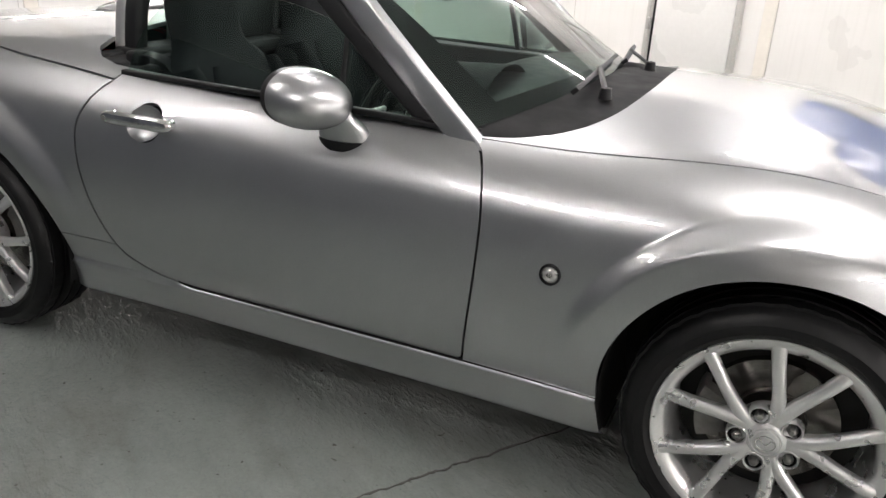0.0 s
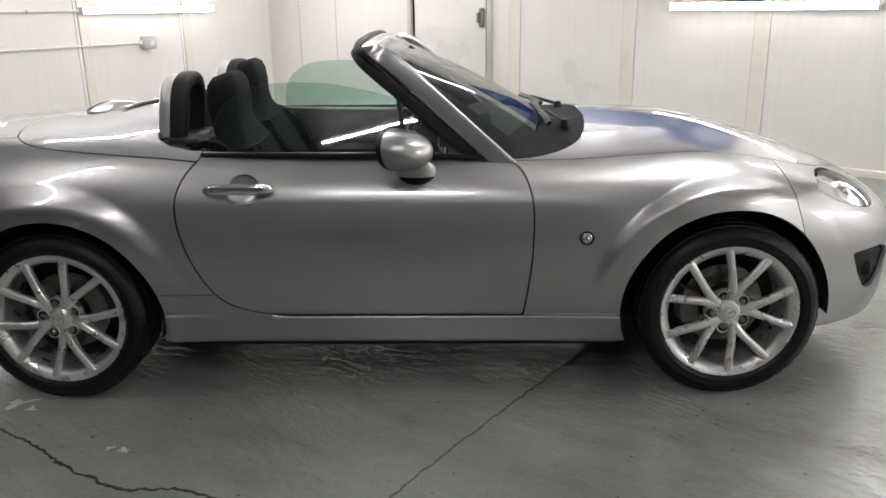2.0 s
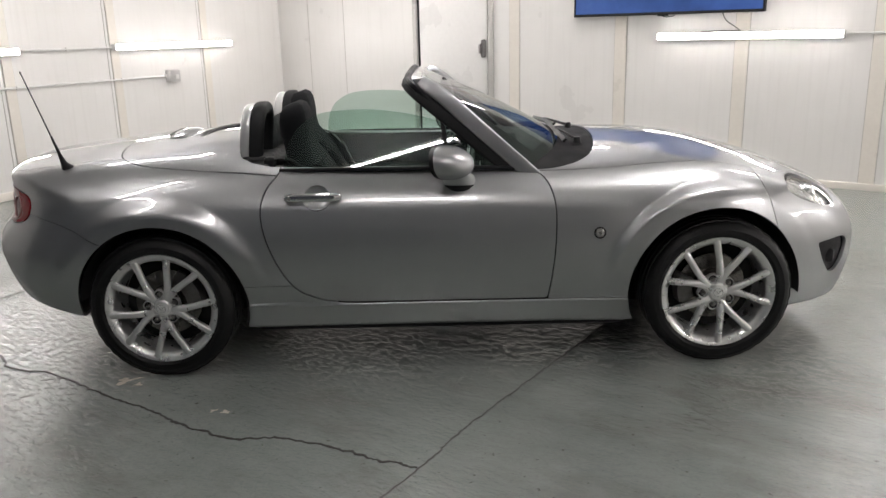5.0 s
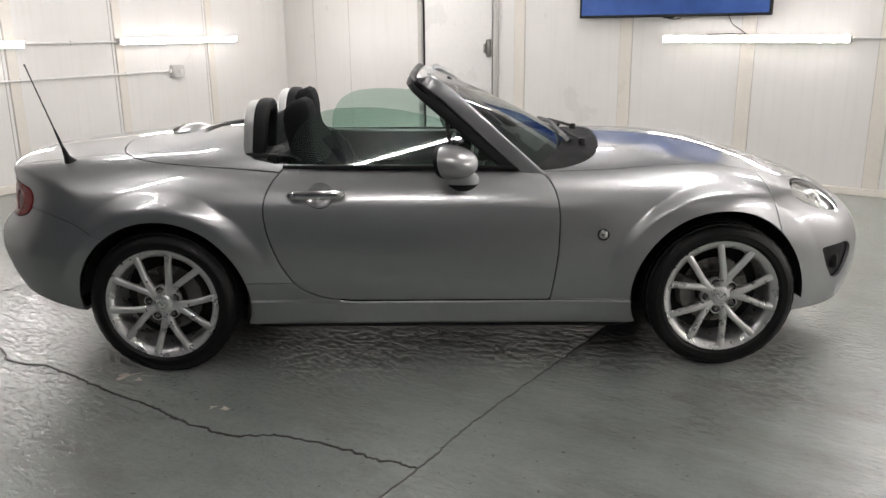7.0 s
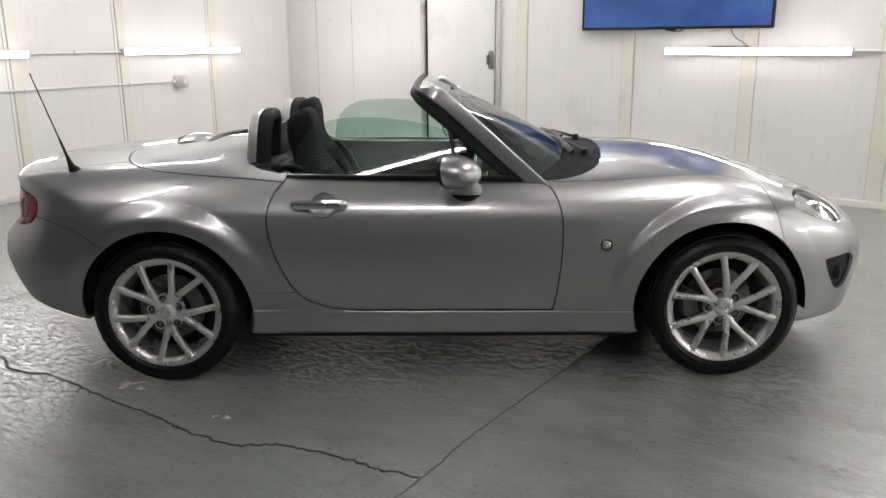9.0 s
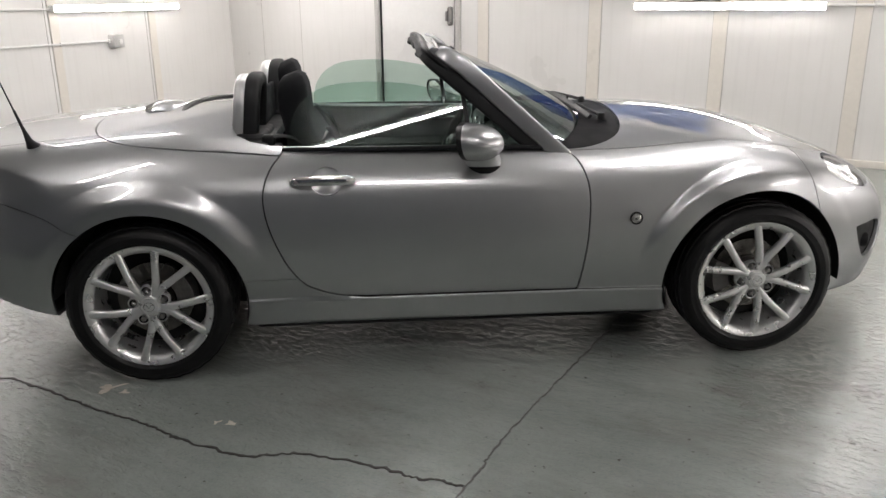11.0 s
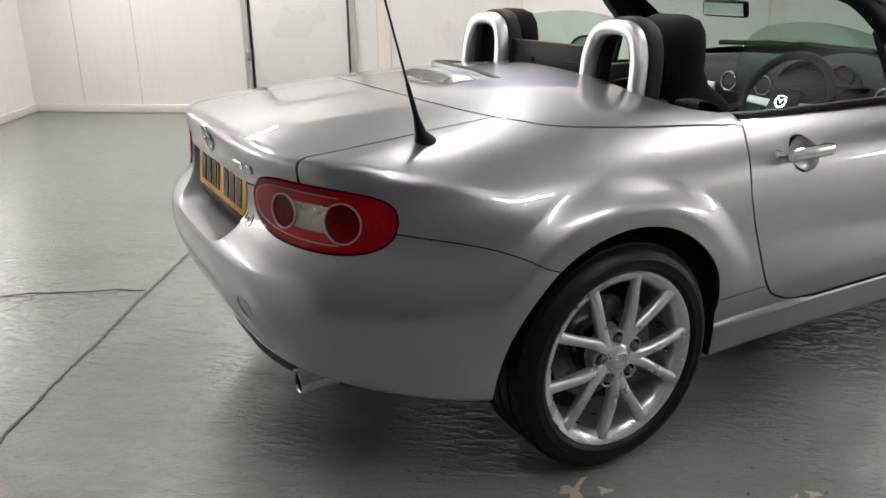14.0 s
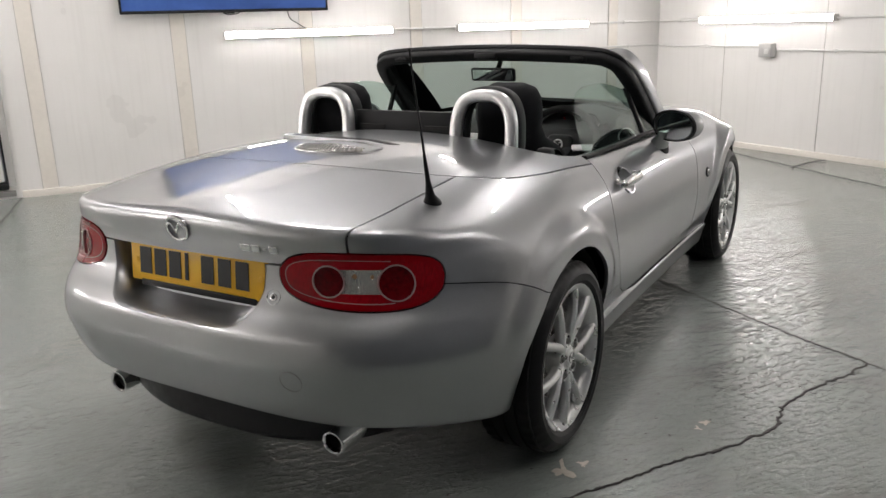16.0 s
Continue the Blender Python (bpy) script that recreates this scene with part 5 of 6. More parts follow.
for s in (-1, 1):
    edge = [[screen_grid(s * (1.0 - w), j / 30) - Vector((0.7, 0, 0.7)) * 0.004 for w in (0.0, 0.15)] for j in range(31)]
    made("screen_band", [p for r in edge for p in r], [(2 * i, 2 * i + 2, 2 * i + 3, 2 * i + 1) for i in range(30)], SEAL, windscreen)


def pane(name, outline, mat, parent, label, thick=0.004, bottom=0.672, top=0.636, mirror=False):
    """A flat side window with rounded corners, leaning inwards."""
    k, vs = len(outline), []
    for off in (0.0, thick):
        vs += [(x, -(bottom + (top - bottom) * (z - 0.85) / 0.24) + off, z) for x, z in outline]
    fs = [tuple(range(k)), tuple(reversed(range(k, 2 * k)))] + [(i, i + k, (i + 1) % k + k, (i + 1) % k) for i in range(k)]
    return made(name, *mirror_of((vs, fs), mirror), mat, parent, label, False)


GLASS = line2([(-0.640, 0.80), (-0.638, 0.86), (-0.632, 0.91), (-0.612, 0.975), (-0.565, 1.035), (-0.48, 1.078), (-0.34, 1.090), (-0.20, 1.083), (-0.05, 1.055), (0.032, 1.030)], 6) + [(0.050, 0.80)]


def door_window(parent, mirror):
    """A half-raised pane, gently twisted along its length."""
    edge = [p for p in GLASS if p[0] < 0.045]
    cols = sorted({round(p[0], 4) for p in edge} | {round(v, 4) for v in np.linspace(-0.62, 0.050, 30)})
    ex, ez = [p[0] for p in edge] + [0.050], [p[1] for p in edge] + [1.024]
    vs, fs, n, m = [], [], len(cols), 9
    for off in (0.0, 0.004):
        for x in cols:
            top = float(np.interp(x, ex, ez))
            for j in range(m):
                z = 0.80 + (top - 0.80) * j / (m - 1)
                vs.append((x, -(0.672 - (0.099 - 0.010 * (x + 0.28)) * (z - 0.85) / 0.24) + off, z))
    for i in range(n - 1):
        for j in range(m - 1):
            k = i * m + j
            fs.append((k, k + m, k + m + 1, k + 1))
            fs.append((k + n * m, k + n * m + 1, k + n * m + m + 1, k + n * m + m))
        k = i * m + m - 1
        fs.append((k, k + m, k + m + n * m, k + n * m))
    return made("window", *mirror_of((vs, fs), mirror), DOOR_GLASS, parent, "half-raised green-tinted window", True, 30)


QUARTER = [(0.062, 0.80), (0.044, 1.010), (0.285, 0.835), (0.30, 0.80)]
for m_, d_ in zip((False, True), doors):
    door_window(d_, m_)
    pane("quarter_window", QUARTER, DOOR_GLASS, d_, "small fixed quarter window", 0.004, 0.672, 0.576, m_)
    made("window_post", *mirror_of(sweep([(0.030, -0.590, 1.050), (0.042, -0.627, 0.96), (0.054, -0.676, 0.835)], slab(0.018, 0.02, 0.5), (0, -1, 0)), m_), SEAL, d_)
    made("belt_seal", *mirror_of(sweep(spline([(-0.655, -0.668, 0.853), (-0.35, -0.676, 0.853), (0.0, -0.680, 0.851), (0.25, -0.680, 0.846), (0.385, -0.678, 0.838)], 8), slab(0.022, 0.016, 0.6), (0, 0, 1)), m_), SEAL, d_, "black rubber belt-line seal")
    made("door_card", *mirror_of(loft([[(x, y, z) for y, z in ((-0.648, 0.842), (-0.612, 0.842), (-0.596, 0.80), (-0.600, 0.68), (-0.560, 0.655), (-0.565, 0.60), (-0.600, 0.58), (-0.605, 0.36), (-0.648, 0.36))] for x in (-0.66, -0.5, -0.2, 0.1, 0.36, 0.42)]), m_), TRIM, d_, "charcoal inner door trim with armrest", True, 30)
    made("inner_handle", *mirror_of(sweep(spline([(-0.02, -0.592, 0.775), (0.05, -0.584, 0.785), (0.12, -0.590, 0.785)], 5), slab(0.016, 0.012, 0.6), (0, -1, 0)), m_), CHROME, d_, "chrome inner handle")
    made("speaker", *mirror_of(moved(lathe([(0.0, 0.006), (0.07, 0.004), (0.08, 0.0)], 32), facing((0.24, -0.602, 0.48), (0, 1, 0))), m_), PLASTIC, d_)

# cabin --------------------------------------------------------------------
cabin = made("cabin_tub", *loft([[(x, y, z) for y, z in ((-0.64, 0.60), (-0.62, 0.27), (-0.16, 0.27), (-0.13, 0.46), (0.13, 0.46), (0.16, 0.27), (0.62, 0.27), (0.64, 0.60), (0.645, 0.25), (-0.645, 0.25))] for x in (-0.84, -0.5, 0.0, 0.5, 0.62)]), TRIM, roadster, "charcoal cabin floor and tunnel", True, 30)
part("bulkhead", rbox((0.05, 1.26, 0.60), (-0.835, 0, 0.58), 0.02), TRIM, cabin)
part("rear_shelf", rbox((0.14, 1.22, 0.05), (-0.785, 0, 0.842), 0.018), TRIM, cabin, "charcoal shelf behind the seats")
for s in (-1, 1):
    part("shelf_end", rbox((0.16, 0.14, 0.05), (-0.745, s * 0.570, 0.828), 0.02, 3), TRIM, cabin)
    part("side_trim", rbox((0.20, 0.03, 0.40), (-0.74, s * 0.625, 0.66), 0.012), TRIM, cabin)
part("console", rbox((0.62, 0.20, 0.12), (-0.05, 0, 0.50), 0.03, 3), DASH_GREY, cabin, "centre console")
part("console_lid", rbox((0.26, 0.17, 0.05), (-0.36, 0, 0.575), 0.02, 3), TRIM, cabin)
made("gear_lever", *sweep([(0.02, 0.0, 0.54), (0.015, 0, 0.63), (0.01, 0, 0.68)], ring(0.012, 10), (1, 0, 0), True, [1.4, 0.9, 2.0]), PLASTIC, cabin)
DASH = [(0.60, 0.886), (0.50, 0.902), (0.40, 0.906), (0.30, 0.900), (0.235, 0.880), (0.195, 0.845), (0.185, 0.800), (0.190, 0.745), (0.225, 0.690), (0.245, 0.600), (0.30, 0.45), (0.60, 0.40)]
rings = []
for y in np.linspace(-0.62, 0.62, 21):
    bulge = 0.03 * (1 - (y / 0.62) ** 2)
    far = abs(y / 0.62)
    rings.append([(min(x, 0.58 - 0.17 * far ** 2.2) - bulge + 0.06 * far ** 4 * (x < 0.4), y, z - (0.025 + 0.035 * (x > 0.35)) * far ** 3) for x, z in DASH])
dash = made("dashboard", *loft(rings), DASH_GREY, cabin, "dark grey dashboard", True, 40)
hood = [[(0.36 - 0.19 * t, -0.31 + 0.185 * math.cos(a) * (1 - 0.05 * t), 0.845 + 0.098 * math.sin(a) * (1 - 0.12 * t)) for a in [math.pi * k / 14 for k in range(15)]] for t in (0.0, 0.5, 0.9, 1.0)]
made("instrument_hood", *loft(hood, False), TRIM, cabin, "black instrument hood", True, 50)
for y, z, r in ((-0.255, 0.862, 0.050), (-0.365, 0.862, 0.050), (-0.165, 0.842, 0.028), (-0.452, 0.842, 0.028)):
    g = made("gauge", *moved(lathe([(0.0, 0.0), (r * 0.9, 0.0), (r * 0.93, 0.010), (r, 0.010), (r * 1.04, -0.006)], 36), facing((0.215, y, z), (-0.95, 0, 0.3))), PLASTIC, dash, "dark round gauge with a silver ring")
    made("gauge_ring", *moved(lathe([(r * 0.93, 0.010), (r * 0.96, 0.013), (r, 0.010)], 36), facing((0.215, y, z), (-0.95, 0, 0.3))), CHROME, g)
    made("pointer", *moved(sweep([(0, 0.004, 0), (r * 0.35, 0.004, r * 0.6)], slab(0.004, 0.003, 0.3), (0, 1, 0)), facing((0.215, y, z), (-0.95, 0, 0.3))), LENS_RED, g)
for y in (-0.555, -0.075, 0.095, 0.555):
    p = (0.165 + 0.05 * abs(y / 0.62) ** 4, y, 0.815)
    w_ = made("air_vent", *moved(lathe([(0.0, -0.006), (0.030, -0.004), (0.032, 0.008), (0.040, 0.008), (0.043, -0.006)], 32), facing(p, (-1, 0, 0.1))), PLASTIC, dash, "round air vent")
    made("vent_ring", *moved(lathe([(0.033, 0.008), (0.036, 0.011), (0.040, 0.008)], 32), facing(p, (-1, 0, 0.1))), ALLOY, w_)
part("radio", rbox((0.02, 0.21, 0.13), (0.150, 0.01, 0.715), 0.008), PLASTIC, dash)
for y in (-0.06, 0.01, 0.08):
    made("knob", *moved(lathe([(0.0, 0.022), (0.018, 0.020), (0.021, 0.0)], 20), facing((0.175, y, 0.622), (-1, 0, 0.2))), PLASTIC, dash)
part("dash_band", rbox((0.012, 0.40, 0.06), (0.168, 0.36, 0.775), 0.005, 2, (0, 0, -3)), HOOP, dash, "satin silver dash insert")


def steering_wheel():
    m = facing((0.015, -0.300, 0.785), (-0.91, 0, 0.41))
    n, vs, fs = 56, [], []
    for i in range(n):
        a = 2 * math.pi * i / n
        for k in range(10):
            b = 2 * math.pi * k / 10
            r = 0.176 + 0.0155 * math.cos(b)
            vs.append(m @ Vector((r * math.cos(a), 0.0135 * math.sin(b) + 0.01, r * math.sin(a))))
            fs.append((i * 10 + k, i * 10 + (k + 1) % 10, ((i + 1) % n) * 10 + (k + 1) % 10, ((i + 1) % n) * 10 + k))
    w = made("steering_wheel", vs, fs, PLASTIC, cabin, "black leather steering wheel")
    bm = rbox((0.135, 0.05, 0.115), (0, 0.0, -0.004), 0.024, 4, (0, 0, 0), (0.9, 1))
    bm.transform(m)
    part("airbag_pad", bm, PLASTIC, w)
    for a, r0 in ((0.05, 0.055), (math.pi - 0.05, 0.055), (-math.pi / 2 - 0.28, 0.05), (-math.pi / 2 + 0.28, 0.05)):
        line = [m @ Vector((r * math.cos(a), 0.004, r * math.sin(a) - 0.01)) for r in (r0, 0.11, 0.172)]
        made("wheel_spoke", *sweep(line, slab(0.030, 0.014, 0.6), m.to_3x3() @ Vector((0, 1, 0))), HOOP if abs(a) < 3.2 and abs(math.sin(a)) < 0.2 else PLASTIC, w)
    made("wheel_badge", *moved(lathe([(0.017, 0.026), (0.019, 0.030), (0.024, 0.030), (0.026, 0.026)], 28), m), CHROME, w, "chrome badge ring")
    made("wheel_badge", *moved(sweep(spline([(-0.02, 0.029, 0.004), (-0.01, 0.029, 0.009), (0, 0.029, -0.004), (0.01, 0.029, 0.009), (0.02, 0.029, 0.004)], 4), ring(0.0025, 6), (0, 1, 0)), m), CHROME, w)
    made("column", *sweep([m @ Vector((0, -0.01, 0)), (0.22, -0.30, 0.70)], slab(0.11, 0.10, 0.7), (0, 0, 1)), PLASTIC, w)
    for s in (-1, 1):
        made("stalk", *sweep([m @ Vector((s * 0.04, -0.05, 0.01)), m @ Vector((s * 0.13, -0.045, 0.03))], ring(0.007, 8), (0, 0, 1)), PLASTIC, w)


steering_wheel()


def seat(y0, dx=0.0):
    back = []
    for z, x, w, d in ((0.40, -0.365, 0.40, 0.16), (0.46, -0.385, 0.47, 0.17), (0.60, -0.465, 0.50, 0.165), (0.72, -0.530, 0.50, 0.150), (0.80, -0.570, 0.470, 0.135), (0.86, -0.596, 0.38, 0.118), (0.900, -0.610, 0.275, 0.108), (0.945, -0.620, 0.250, 0.112), (1.00, -0.627, 0.262, 0.122), (1.05, -0.632, 0.258, 0.118), (1.085, -0.636, 0.225, 0.100), (1.106, -0.640, 0.15, 0.060)):
        back.append([(x + dx + b, y0 + a, z + 0.35 * b) for a, b in slab(w, d, 0.85, 5)])
    s = made("seat", *loft(back), CLOTH, roadster, "charcoal cloth bucket seat with fixed head restraint", True, 60)
    ins = []
    for z, x, w in ((0.50, -0.340, 0.22), (0.60, -0.392, 0.26), (0.72, -0.458, 0.27), (0.80, -0.502, 0.26), (0.85, -0.532, 0.20)):
        ins.append([(x + dx + b, y0 + a, z + 0.35 * b) for a, b in slab(w, 0.05, 0.7, 4)])
    made("back_panel", *loft(ins), CLOTH, s)
    for k in (-1, 1):
        bol = []
        for z, x, w in ((0.46, -0.315, 0.05), (0.55, -0.365, 0.085), (0.68, -0.435, 0.09), (0.78, -0.495, 0.075), (0.85, -0.550, 0.040)):
            bol.append([(x + dx + b, y0 + k * 0.190 + a, z + 0.3 * b) for a, b in slab(w, 0.10, 0.9, 4)])
        made("side_bolster", *loft(bol), CLOTH, s)
        part("cushion_bolster", rbox((0.44, 0.09, 0.11), (-0.06 + dx, y0 + k * 0.205, 0.435), 0.035, 4, (0, -8, 0)), CLOTH, s)
    part("cushion", rbox((0.50, 0.34, 0.15), (-0.08 + dx, y0, 0.400), 0.045, 4, (0, -8, 0)), CLOTH, s)
    part("seat_base", rbox((0.42, 0.40, 0.09), (-0.12 + dx, y0, 0.315), 0.02), PLASTIC, s)
    k = 1 if y0 > 0 else -1
    made("belt", *sweep(spline([(-0.735, k * 0.545, 0.875), (-0.67, k * 0.54, 0.885), (-0.59, k * 0.535, 0.85), (-0.50, k * 0.535, 0.72), (-0.46, k * 0.56, 0.52), (-0.45, k * 0.58, 0.36)], 6), slab(0.046, 0.003, 0.3), (1, 0, 0.6)), PLASTIC, s, "black seat belt")
    part("belt_tongue", rbox((0.012, 0.055, 0.045), (-0.535, k * 0.535, 0.79), 0.004, 2, (0, -25, 0)), PLASTIC, s)
    part("belt_guide", rbox((0.05, 0.06, 0.05), (-0.72, k * 0.545, 0.868), 0.014, 3), PLASTIC, s)


seat(-0.355)
seat(0.355, -0.10)


def roll_hoop(y0):
    line = []
    for dy, z in ((-0.112, 0.845), (-0.112, 0.94), (-0.106, 1.01), (-0.082, 1.062), (-0.040, 1.083), (0.0, 1.086), (0.040, 1.083), (0.082, 1.062), (0.106, 1.01), (0.112, 0.94), (0.112, 0.845)):
        line.append((-0.850 + 0.12 * (z - 0.85) * 0.9, y0 + dy, z))
    line = spline(line, 5)
    h = made("roll_hoop", *sweep(line, slab(0.042, 0.050, 0.8), (1, 0, 0)), HOOP, roadster, "satin silver roll hoop with a black padded front")
    pad = [p + Vector((0.048, 0, 0.004)) for p in line]
    made("hoop_pad", *sweep(pad, slab(0.050, 0.062, 0.7), (1, 0, 0)), TRIM, h, "black padded hoop lining")
    part("hoop_base", rbox((0.13, 0.30, 0.06), (-0.80, y0, 0.858), 0.02, 3), TRIM, h)


for y in (-0.355, 0.355):
    roll_hoop(y)
part("wind_blocker", rbox((0.022, 0.50, 0.15), (-0.795, 0, 0.945), 0.008, 2), PLASTIC, cabin, "black wind blocker between the hoops")
for y in (-0.15, 0.15):
    part("blocker_vent", rbox((0.012, 0.12, 0.035), (-0.808, y, 0.95), 0.003), DARK, cabin)

mirror_in = part("rear_view_mirror", rbox((0.028, 0.245, 0.062), (0.058, 0.055, 1.100), 0.012, 3, (0, -8, -8)), PLASTIC, roadster, "black rear-view mirror on the windscreen")
part("rear_view_glass", rbox((0.003, 0.225, 0.048), (0.0425, 0.0525, 1.0985), 0.001, 1, (0, -8, -8)), MIRROR, mirror_in)
made("mirror_stalk", *sweep(spline([(0.065, 0.04, 1.115), (0.06, 0.02, 1.15), (0.035, 0.0, 1.175)], 5), ring(0.012, 8), (1, 0, 0)), PLASTIC, mirror_in)


def wiper(pivot, a, b):
    w = made("wiper", *sweep(spline([pivot, tuple(0.5 * (Vector(pivot) + Vector(a).lerp(Vector(b), 0.5)) + Vector((0.004, 0, 0.006))), tuple(Vector(a).lerp(Vector(b), 0.5) + Vector((0.008, 0, 0.010)))], 6), slab(0.016, 0.010, 0.5), (0.7, 0, 0.7)), SEAL, roadster, "black windscreen wiper")
    made("wiper_blade", *sweep([a, tuple(Vector(a).lerp(Vector(b), 0.5) + Vector((0.003, 0, 0.003))), b], slab(0.012, 0.020, 0.3), (0.7, 0, 0.7)), SEAL, w)
    made("wiper_pivot", *moved(lathe([(0.0, 0.03), (0.014, 0.027), (0.018, 0.0)], 16, "z"), Matrix.Translation(Vector(pivot) - Vector((0, 0, 0.015)))), SEAL, w)


wiper((0.640, -0.36, 0.912), (0.575, -0.42, 0.917), (0.555, 0.10, 0.942))
wiper((0.665, 0.10, 0.925), (0.590, 0.08, 0.932), (0.530, 0.50, 0.925))

# tail furniture -------------------------------------------------------------
pl = Vector((-1.930, -0.034, 0.706))
plate_axes = facing(pl, (-1, 0, 0.10))
bm = rbox((0.520, 0.006, 0.111), (0, 0, 0), 0.002)
bm.transform(plate_axes)
plate = part("number_plate", bm, PLATE_YELLOW, roadster, "yellow rear number plate with black bars")
for i, dx in enumerate((-0.198, -0.139, -0.080, -0.034, 0.045, 0.108, 0.172)):
    bm = rbox((0.012 if i == 3 else 0.046, 0.002, 0.076), (-dx, 0.0042, 0.005), 0.0)
    bm.transform(plate_axes)
    part("plate_bar", bm, PLATE_BLACK, plate)
bm = rbox((0.44, 0.012, 0.018), (0.0, -0.001, -0.060), 0.002)
bm.transform(plate_axes)
part("plate_holder", bm, PLASTIC, plate)
for dx in (-0.235, 0.235):
    made("plate_screw", *moved(lathe([(0.0, 0.006), (0.007, 0.005), (0.008, 0.002)], 16), plate_axes @ Matrix.Translation((dx, 0, 0.004))), PLATE_YELLOW, plate)

p, n = skin_at(y=-0.004, z=0.826)
badge_axes = facing(p, n)
badge = made("badge", *moved(lathe([(0.030, 0.001), (0.031, 0.006), (0.034, 0.007), (0.037, 0.006), (0.038, 0.001)], 40), badge_axes @ Matrix.Diagonal((1.15, 1, 1, 1))), CHROME, roadster, "oval chrome badge on the boot lid")
made("badge_wing", *moved(sweep(spline([(-0.036, 0.005, 0.006), (-0.018, 0.007, 0.016), (-0.006, 0.008, 0.004), (0, 0.008, -0.008), (0.006, 0.008, 0.004), (0.018, 0.007, 0.016), (0.036, 0.005, 0.006)], 5), slab(0.007, 0.005, 0.6), (0, 1, 0)), badge_axes), CHROME, badge)
for k, (dy, wide) in enumerate(((-0.235, 0.032), (-0.268, 0.028), (-0.296, 0.012), (-0.322, 0.026))):
    p, n = skin_at(y=dy, z=0.797)
    bm = rbox((wide, 0.005, 0.007 if k == 2 else 0.021), (0, 0.002, 0), 0.002, 2)
    bm.transform(facing(p, n) @ Matrix.Shear("XZ", 4, (-0.35, 0)))
    part("badge_bar", bm, CHROME, badge)
p, n = skin_at(y=-0.318, z=0.672)
lock = made("boot_lock", *moved(lathe([(0.0, 0.002), (0.008, 0.003), (0.010, 0.002), (0.012, -0.003), (0.017, -0.002), (0.020, 0.003), (0.022, -0.002)], 28), facing(p, n)), ALLOY, roadster, "round boot lock button")
made("key_hole", *moved(lathe([(0.0, 0.004), (0.005, 0.004), (0.006, 0.001)], 16), facing(p, n)), PLASTIC, lock)
p, n = skin_at(y=-0.40, z=0.475)
made("towing_cover", *moved(lathe([(0.0300, -0.001), (0.0304, 0.0009), (0.0316, 0.0009), (0.032, -0.001)], 36), facing(p, n)), STEEL, roadster, "round towing-eye cover")

def stop_lamp():
    """A low blister across the deck with a clear ribbed lens let into its rear face."""
    rows, lens = [], []
    for t in np.linspace(0, 1, 25):
        y = -0.165 + 0.33 * t
        k = math.sin(math.pi * (0.03 + 0.94 * t)) ** 0.55
        base = float(ramp(np.array([-1.25]), CROWN)[0] - ramp(np.array([-1.25]), CROWN_FALL)[0] * y * y)
        rows.append([(-1.250 - 0.070 * k, y, base - 0.012), (-1.250 - 0.064 * k, y, base + 0.002), (-1.250 - 0.020 * k, y, base + 0.022 * k), (-1.235, y, base + 0.026 * k), (-1.210 + 0.014 * k, y, base + 0.022 * k), (-1.190 + 0.026 * k, y, base + 0.008 * k), (-1.180 + 0.034 * k, y, base - 0.014)])
        if 0.05 < t < 0.95:
            lens.append([(-1.250 - 0.0665 * k, y, base + 0.0005), (-1.250 - 0.0640 * k, y, base + 0.0055), (-1.250 - 0.0240 * k, y, base + 0.0230 * k), (-1.250 - 0.0200 * k, y, base + 0.0200 * k)])
    ob = made("stop_lamp", *loft(rows), SILVER, roadster, "low blister with a clear stop lamp on the deck", True, 60)
    made("stop_lens", *loft(lens), LENS_CLEAR, ob, "clear ribbed lens", True, 40)
    for i in range(2, len(lens) - 2):
        a_, b_ = Vector(lens[i][1]), Vector(lens[i][2])
        made("lens_rib", *sweep([a_, b_], ring(0.0022, 5), (0, 0, 1)), LAMP_BOWL, ob)


stop_lamp()

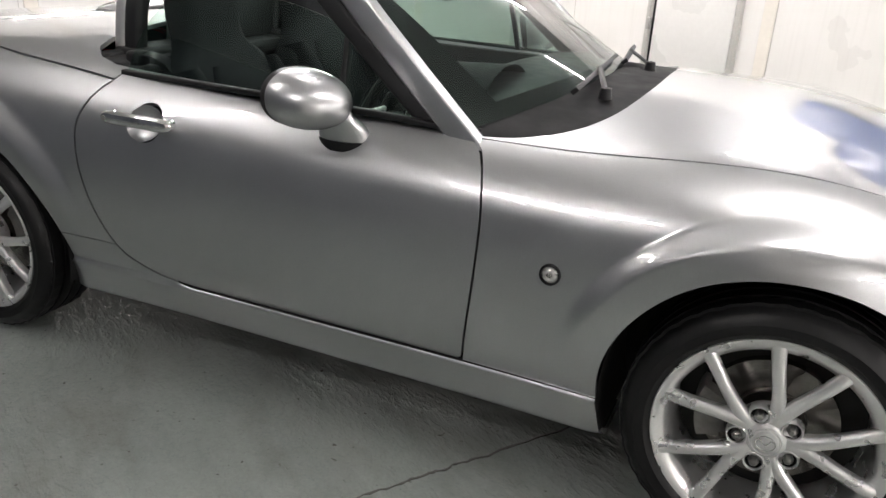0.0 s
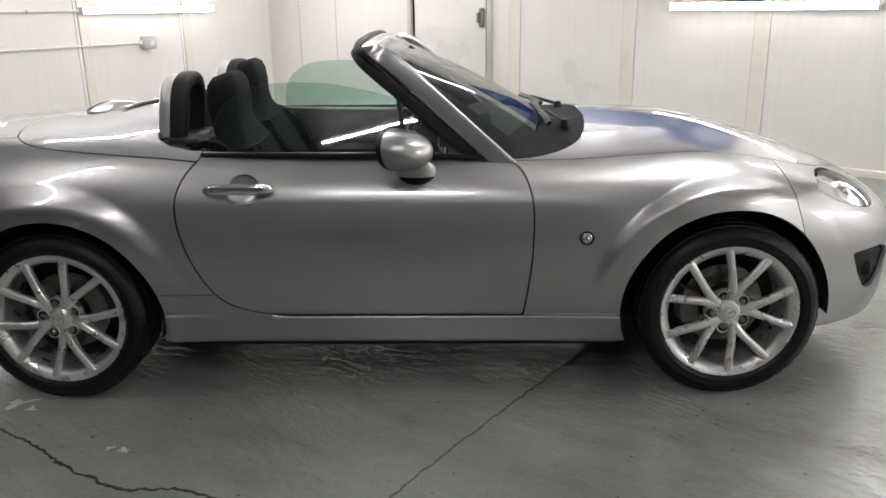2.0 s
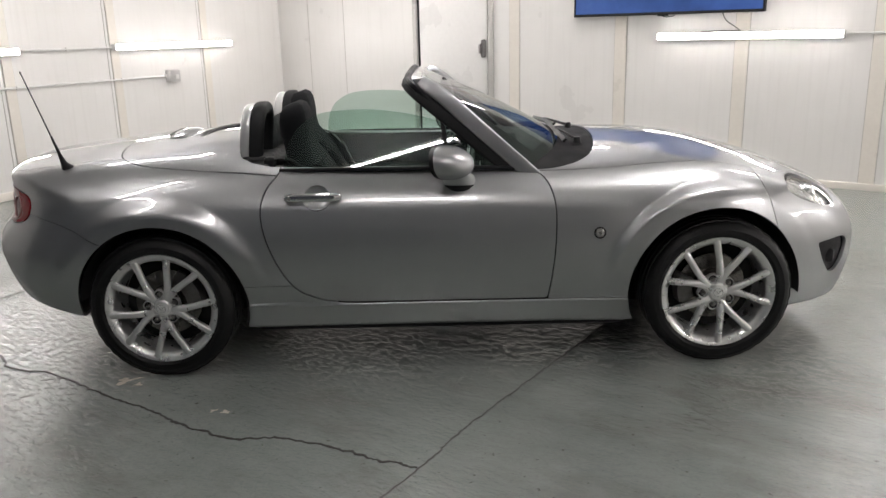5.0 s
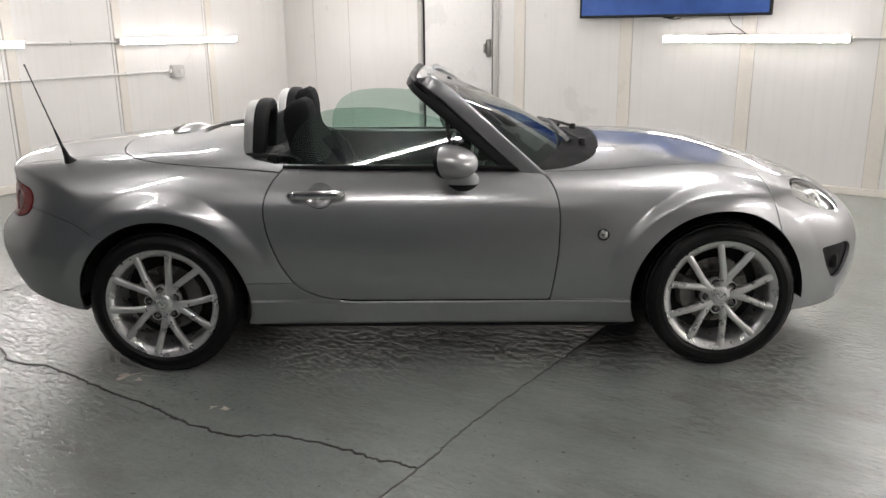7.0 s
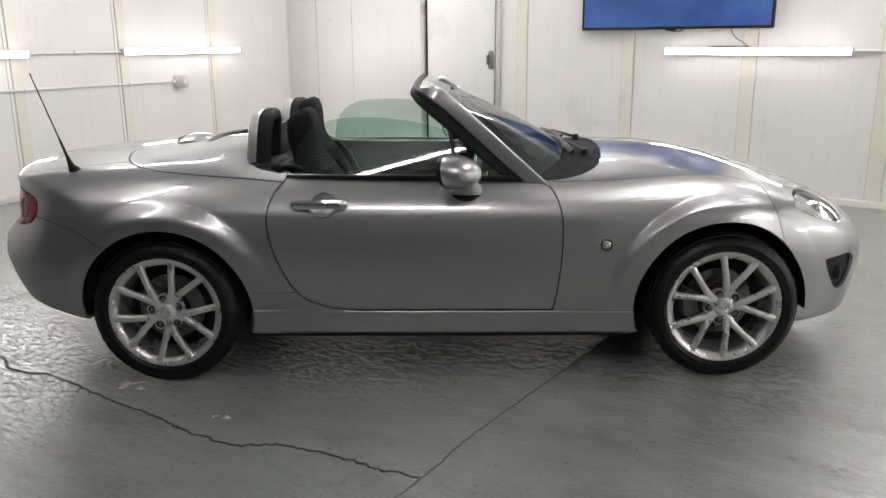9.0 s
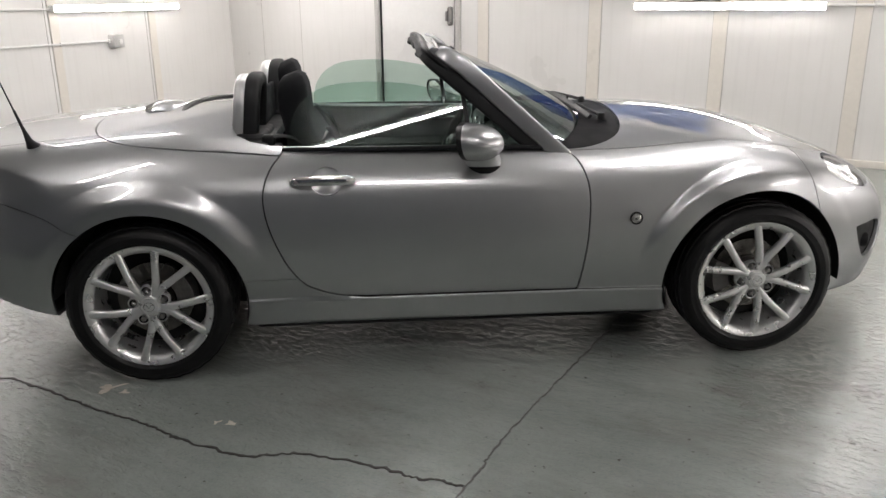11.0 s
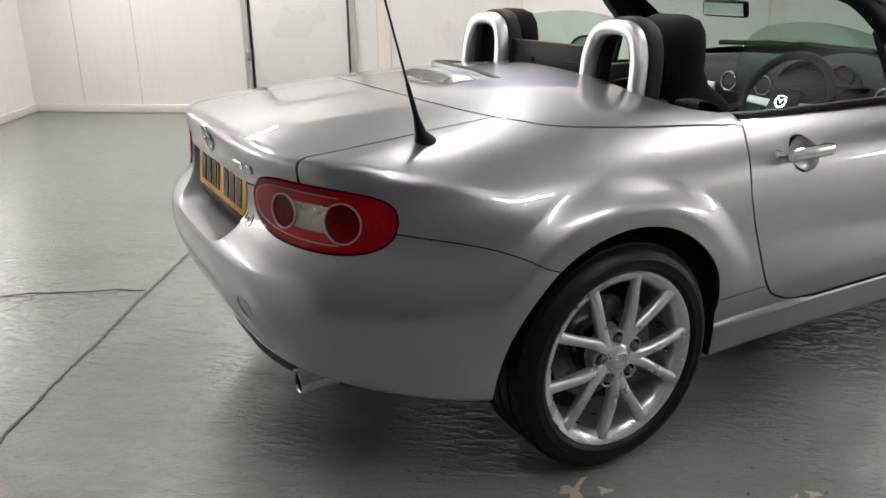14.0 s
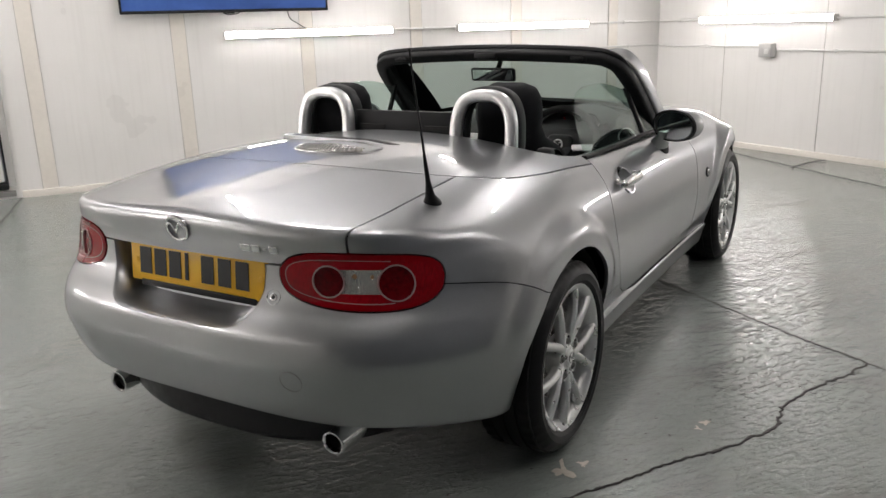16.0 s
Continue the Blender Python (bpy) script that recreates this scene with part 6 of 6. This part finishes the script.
crest = []
for x, y, lift in ((-0.86, 0.50, 0.008), (-0.94, 0.46, 0.012), (-1.02, 0.38, 0.014), (-1.075, 0.26, 0.013), (-1.105, 0.12, 0.011), (-1.118, -0.02, 0.010), (-1.120, -0.14, 0.008), (-1.108, -0.25, 0.004)):
    z = ramp(np.array([x]), CROWN)[0] - ramp(np.array([x]), CROWN_FALL)[0] * y * y
    crest.append((x, y, z + lift - 0.022))
crest = spline(crest, 6)
made("deck_seal", *sweep(crest, slab(0.040, 0.044, 0.6), (0, 0, 1), True, [0.3 + 0.7 * min(1, (len(crest) - 1 - i) / 10) ** 0.6 for i in range(len(crest))]), SEAL, roadster, "curved black seal on the deck")
lip = [p + 0.021 * Vector((p.x + 0.74, 1.3 * (p.y - 0.12), 0)).normalized() + Vector((0, 0, -0.002)) for p in crest[3:-3]]
made("deck_lip", *sweep(lip, slab(0.010, 0.044, 0.8), (0, 0, 1), True, [0.4 + 0.6 * min(1, (len(lip) - 1 - i) / 8) for i in range(len(lip))]), SILVER, roadster, "silver lip behind the seal")

ab = Vector((-1.589, -0.586, 0.860))
tip = Vector((-1.712, -0.612, 1.275))
aerial = made("aerial", *sweep([ab + Vector((0.004, 0, -0.006)), ab + Vector((0.002, 0, 0.012)), ab.lerp(tip, 0.08), ab.lerp(tip, 0.18), ab.lerp(tip, 0.36)], ring(0.026, 16), (1, 0, 0), True, [1.15, 1.0, 0.52, 0.26, 0.17]), SEAL, roadster, "black whip aerial")
made("aerial_rod", *sweep([ab.lerp(tip, 0.34), ab.lerp(tip, 0.7), tip], ring(0.0032, 8), (1, 0, 0), True, [1.0, 0.85, 0.8]), SEAL, aerial)
made("aerial_tip", *sweep([tip, tip.lerp(ab, -0.015)], ring(0.004, 8), (1, 0, 0)), SEAL, aerial)

for s in (-1, 1):
    m = facing((-1.889, s * 0.432, 0.256), (-1, 0, -0.04))
    e = made("exhaust", *moved(lathe([(0.026, -0.10), (0.027, -0.004), (0.030, 0.0), (0.0345, 0.0), (0.036, -0.006), (0.036, -0.20), (0.028, -0.26)], 36), m), CHROME, roadster, "round chrome exhaust tip")
    made("exhaust_bore", *moved(lathe([(0.0, -0.09), (0.0262, -0.09), (0.0262, -0.02)], 24), m), DARK, e)
    made("exhaust_hanger", *sweep([(-1.80, s * 0.425, 0.29), (-1.82, s * 0.36, 0.31), (-1.80, s * 0.30, 0.32)], ring(0.012, 8), (0, 0, 1)), SEAL, e)
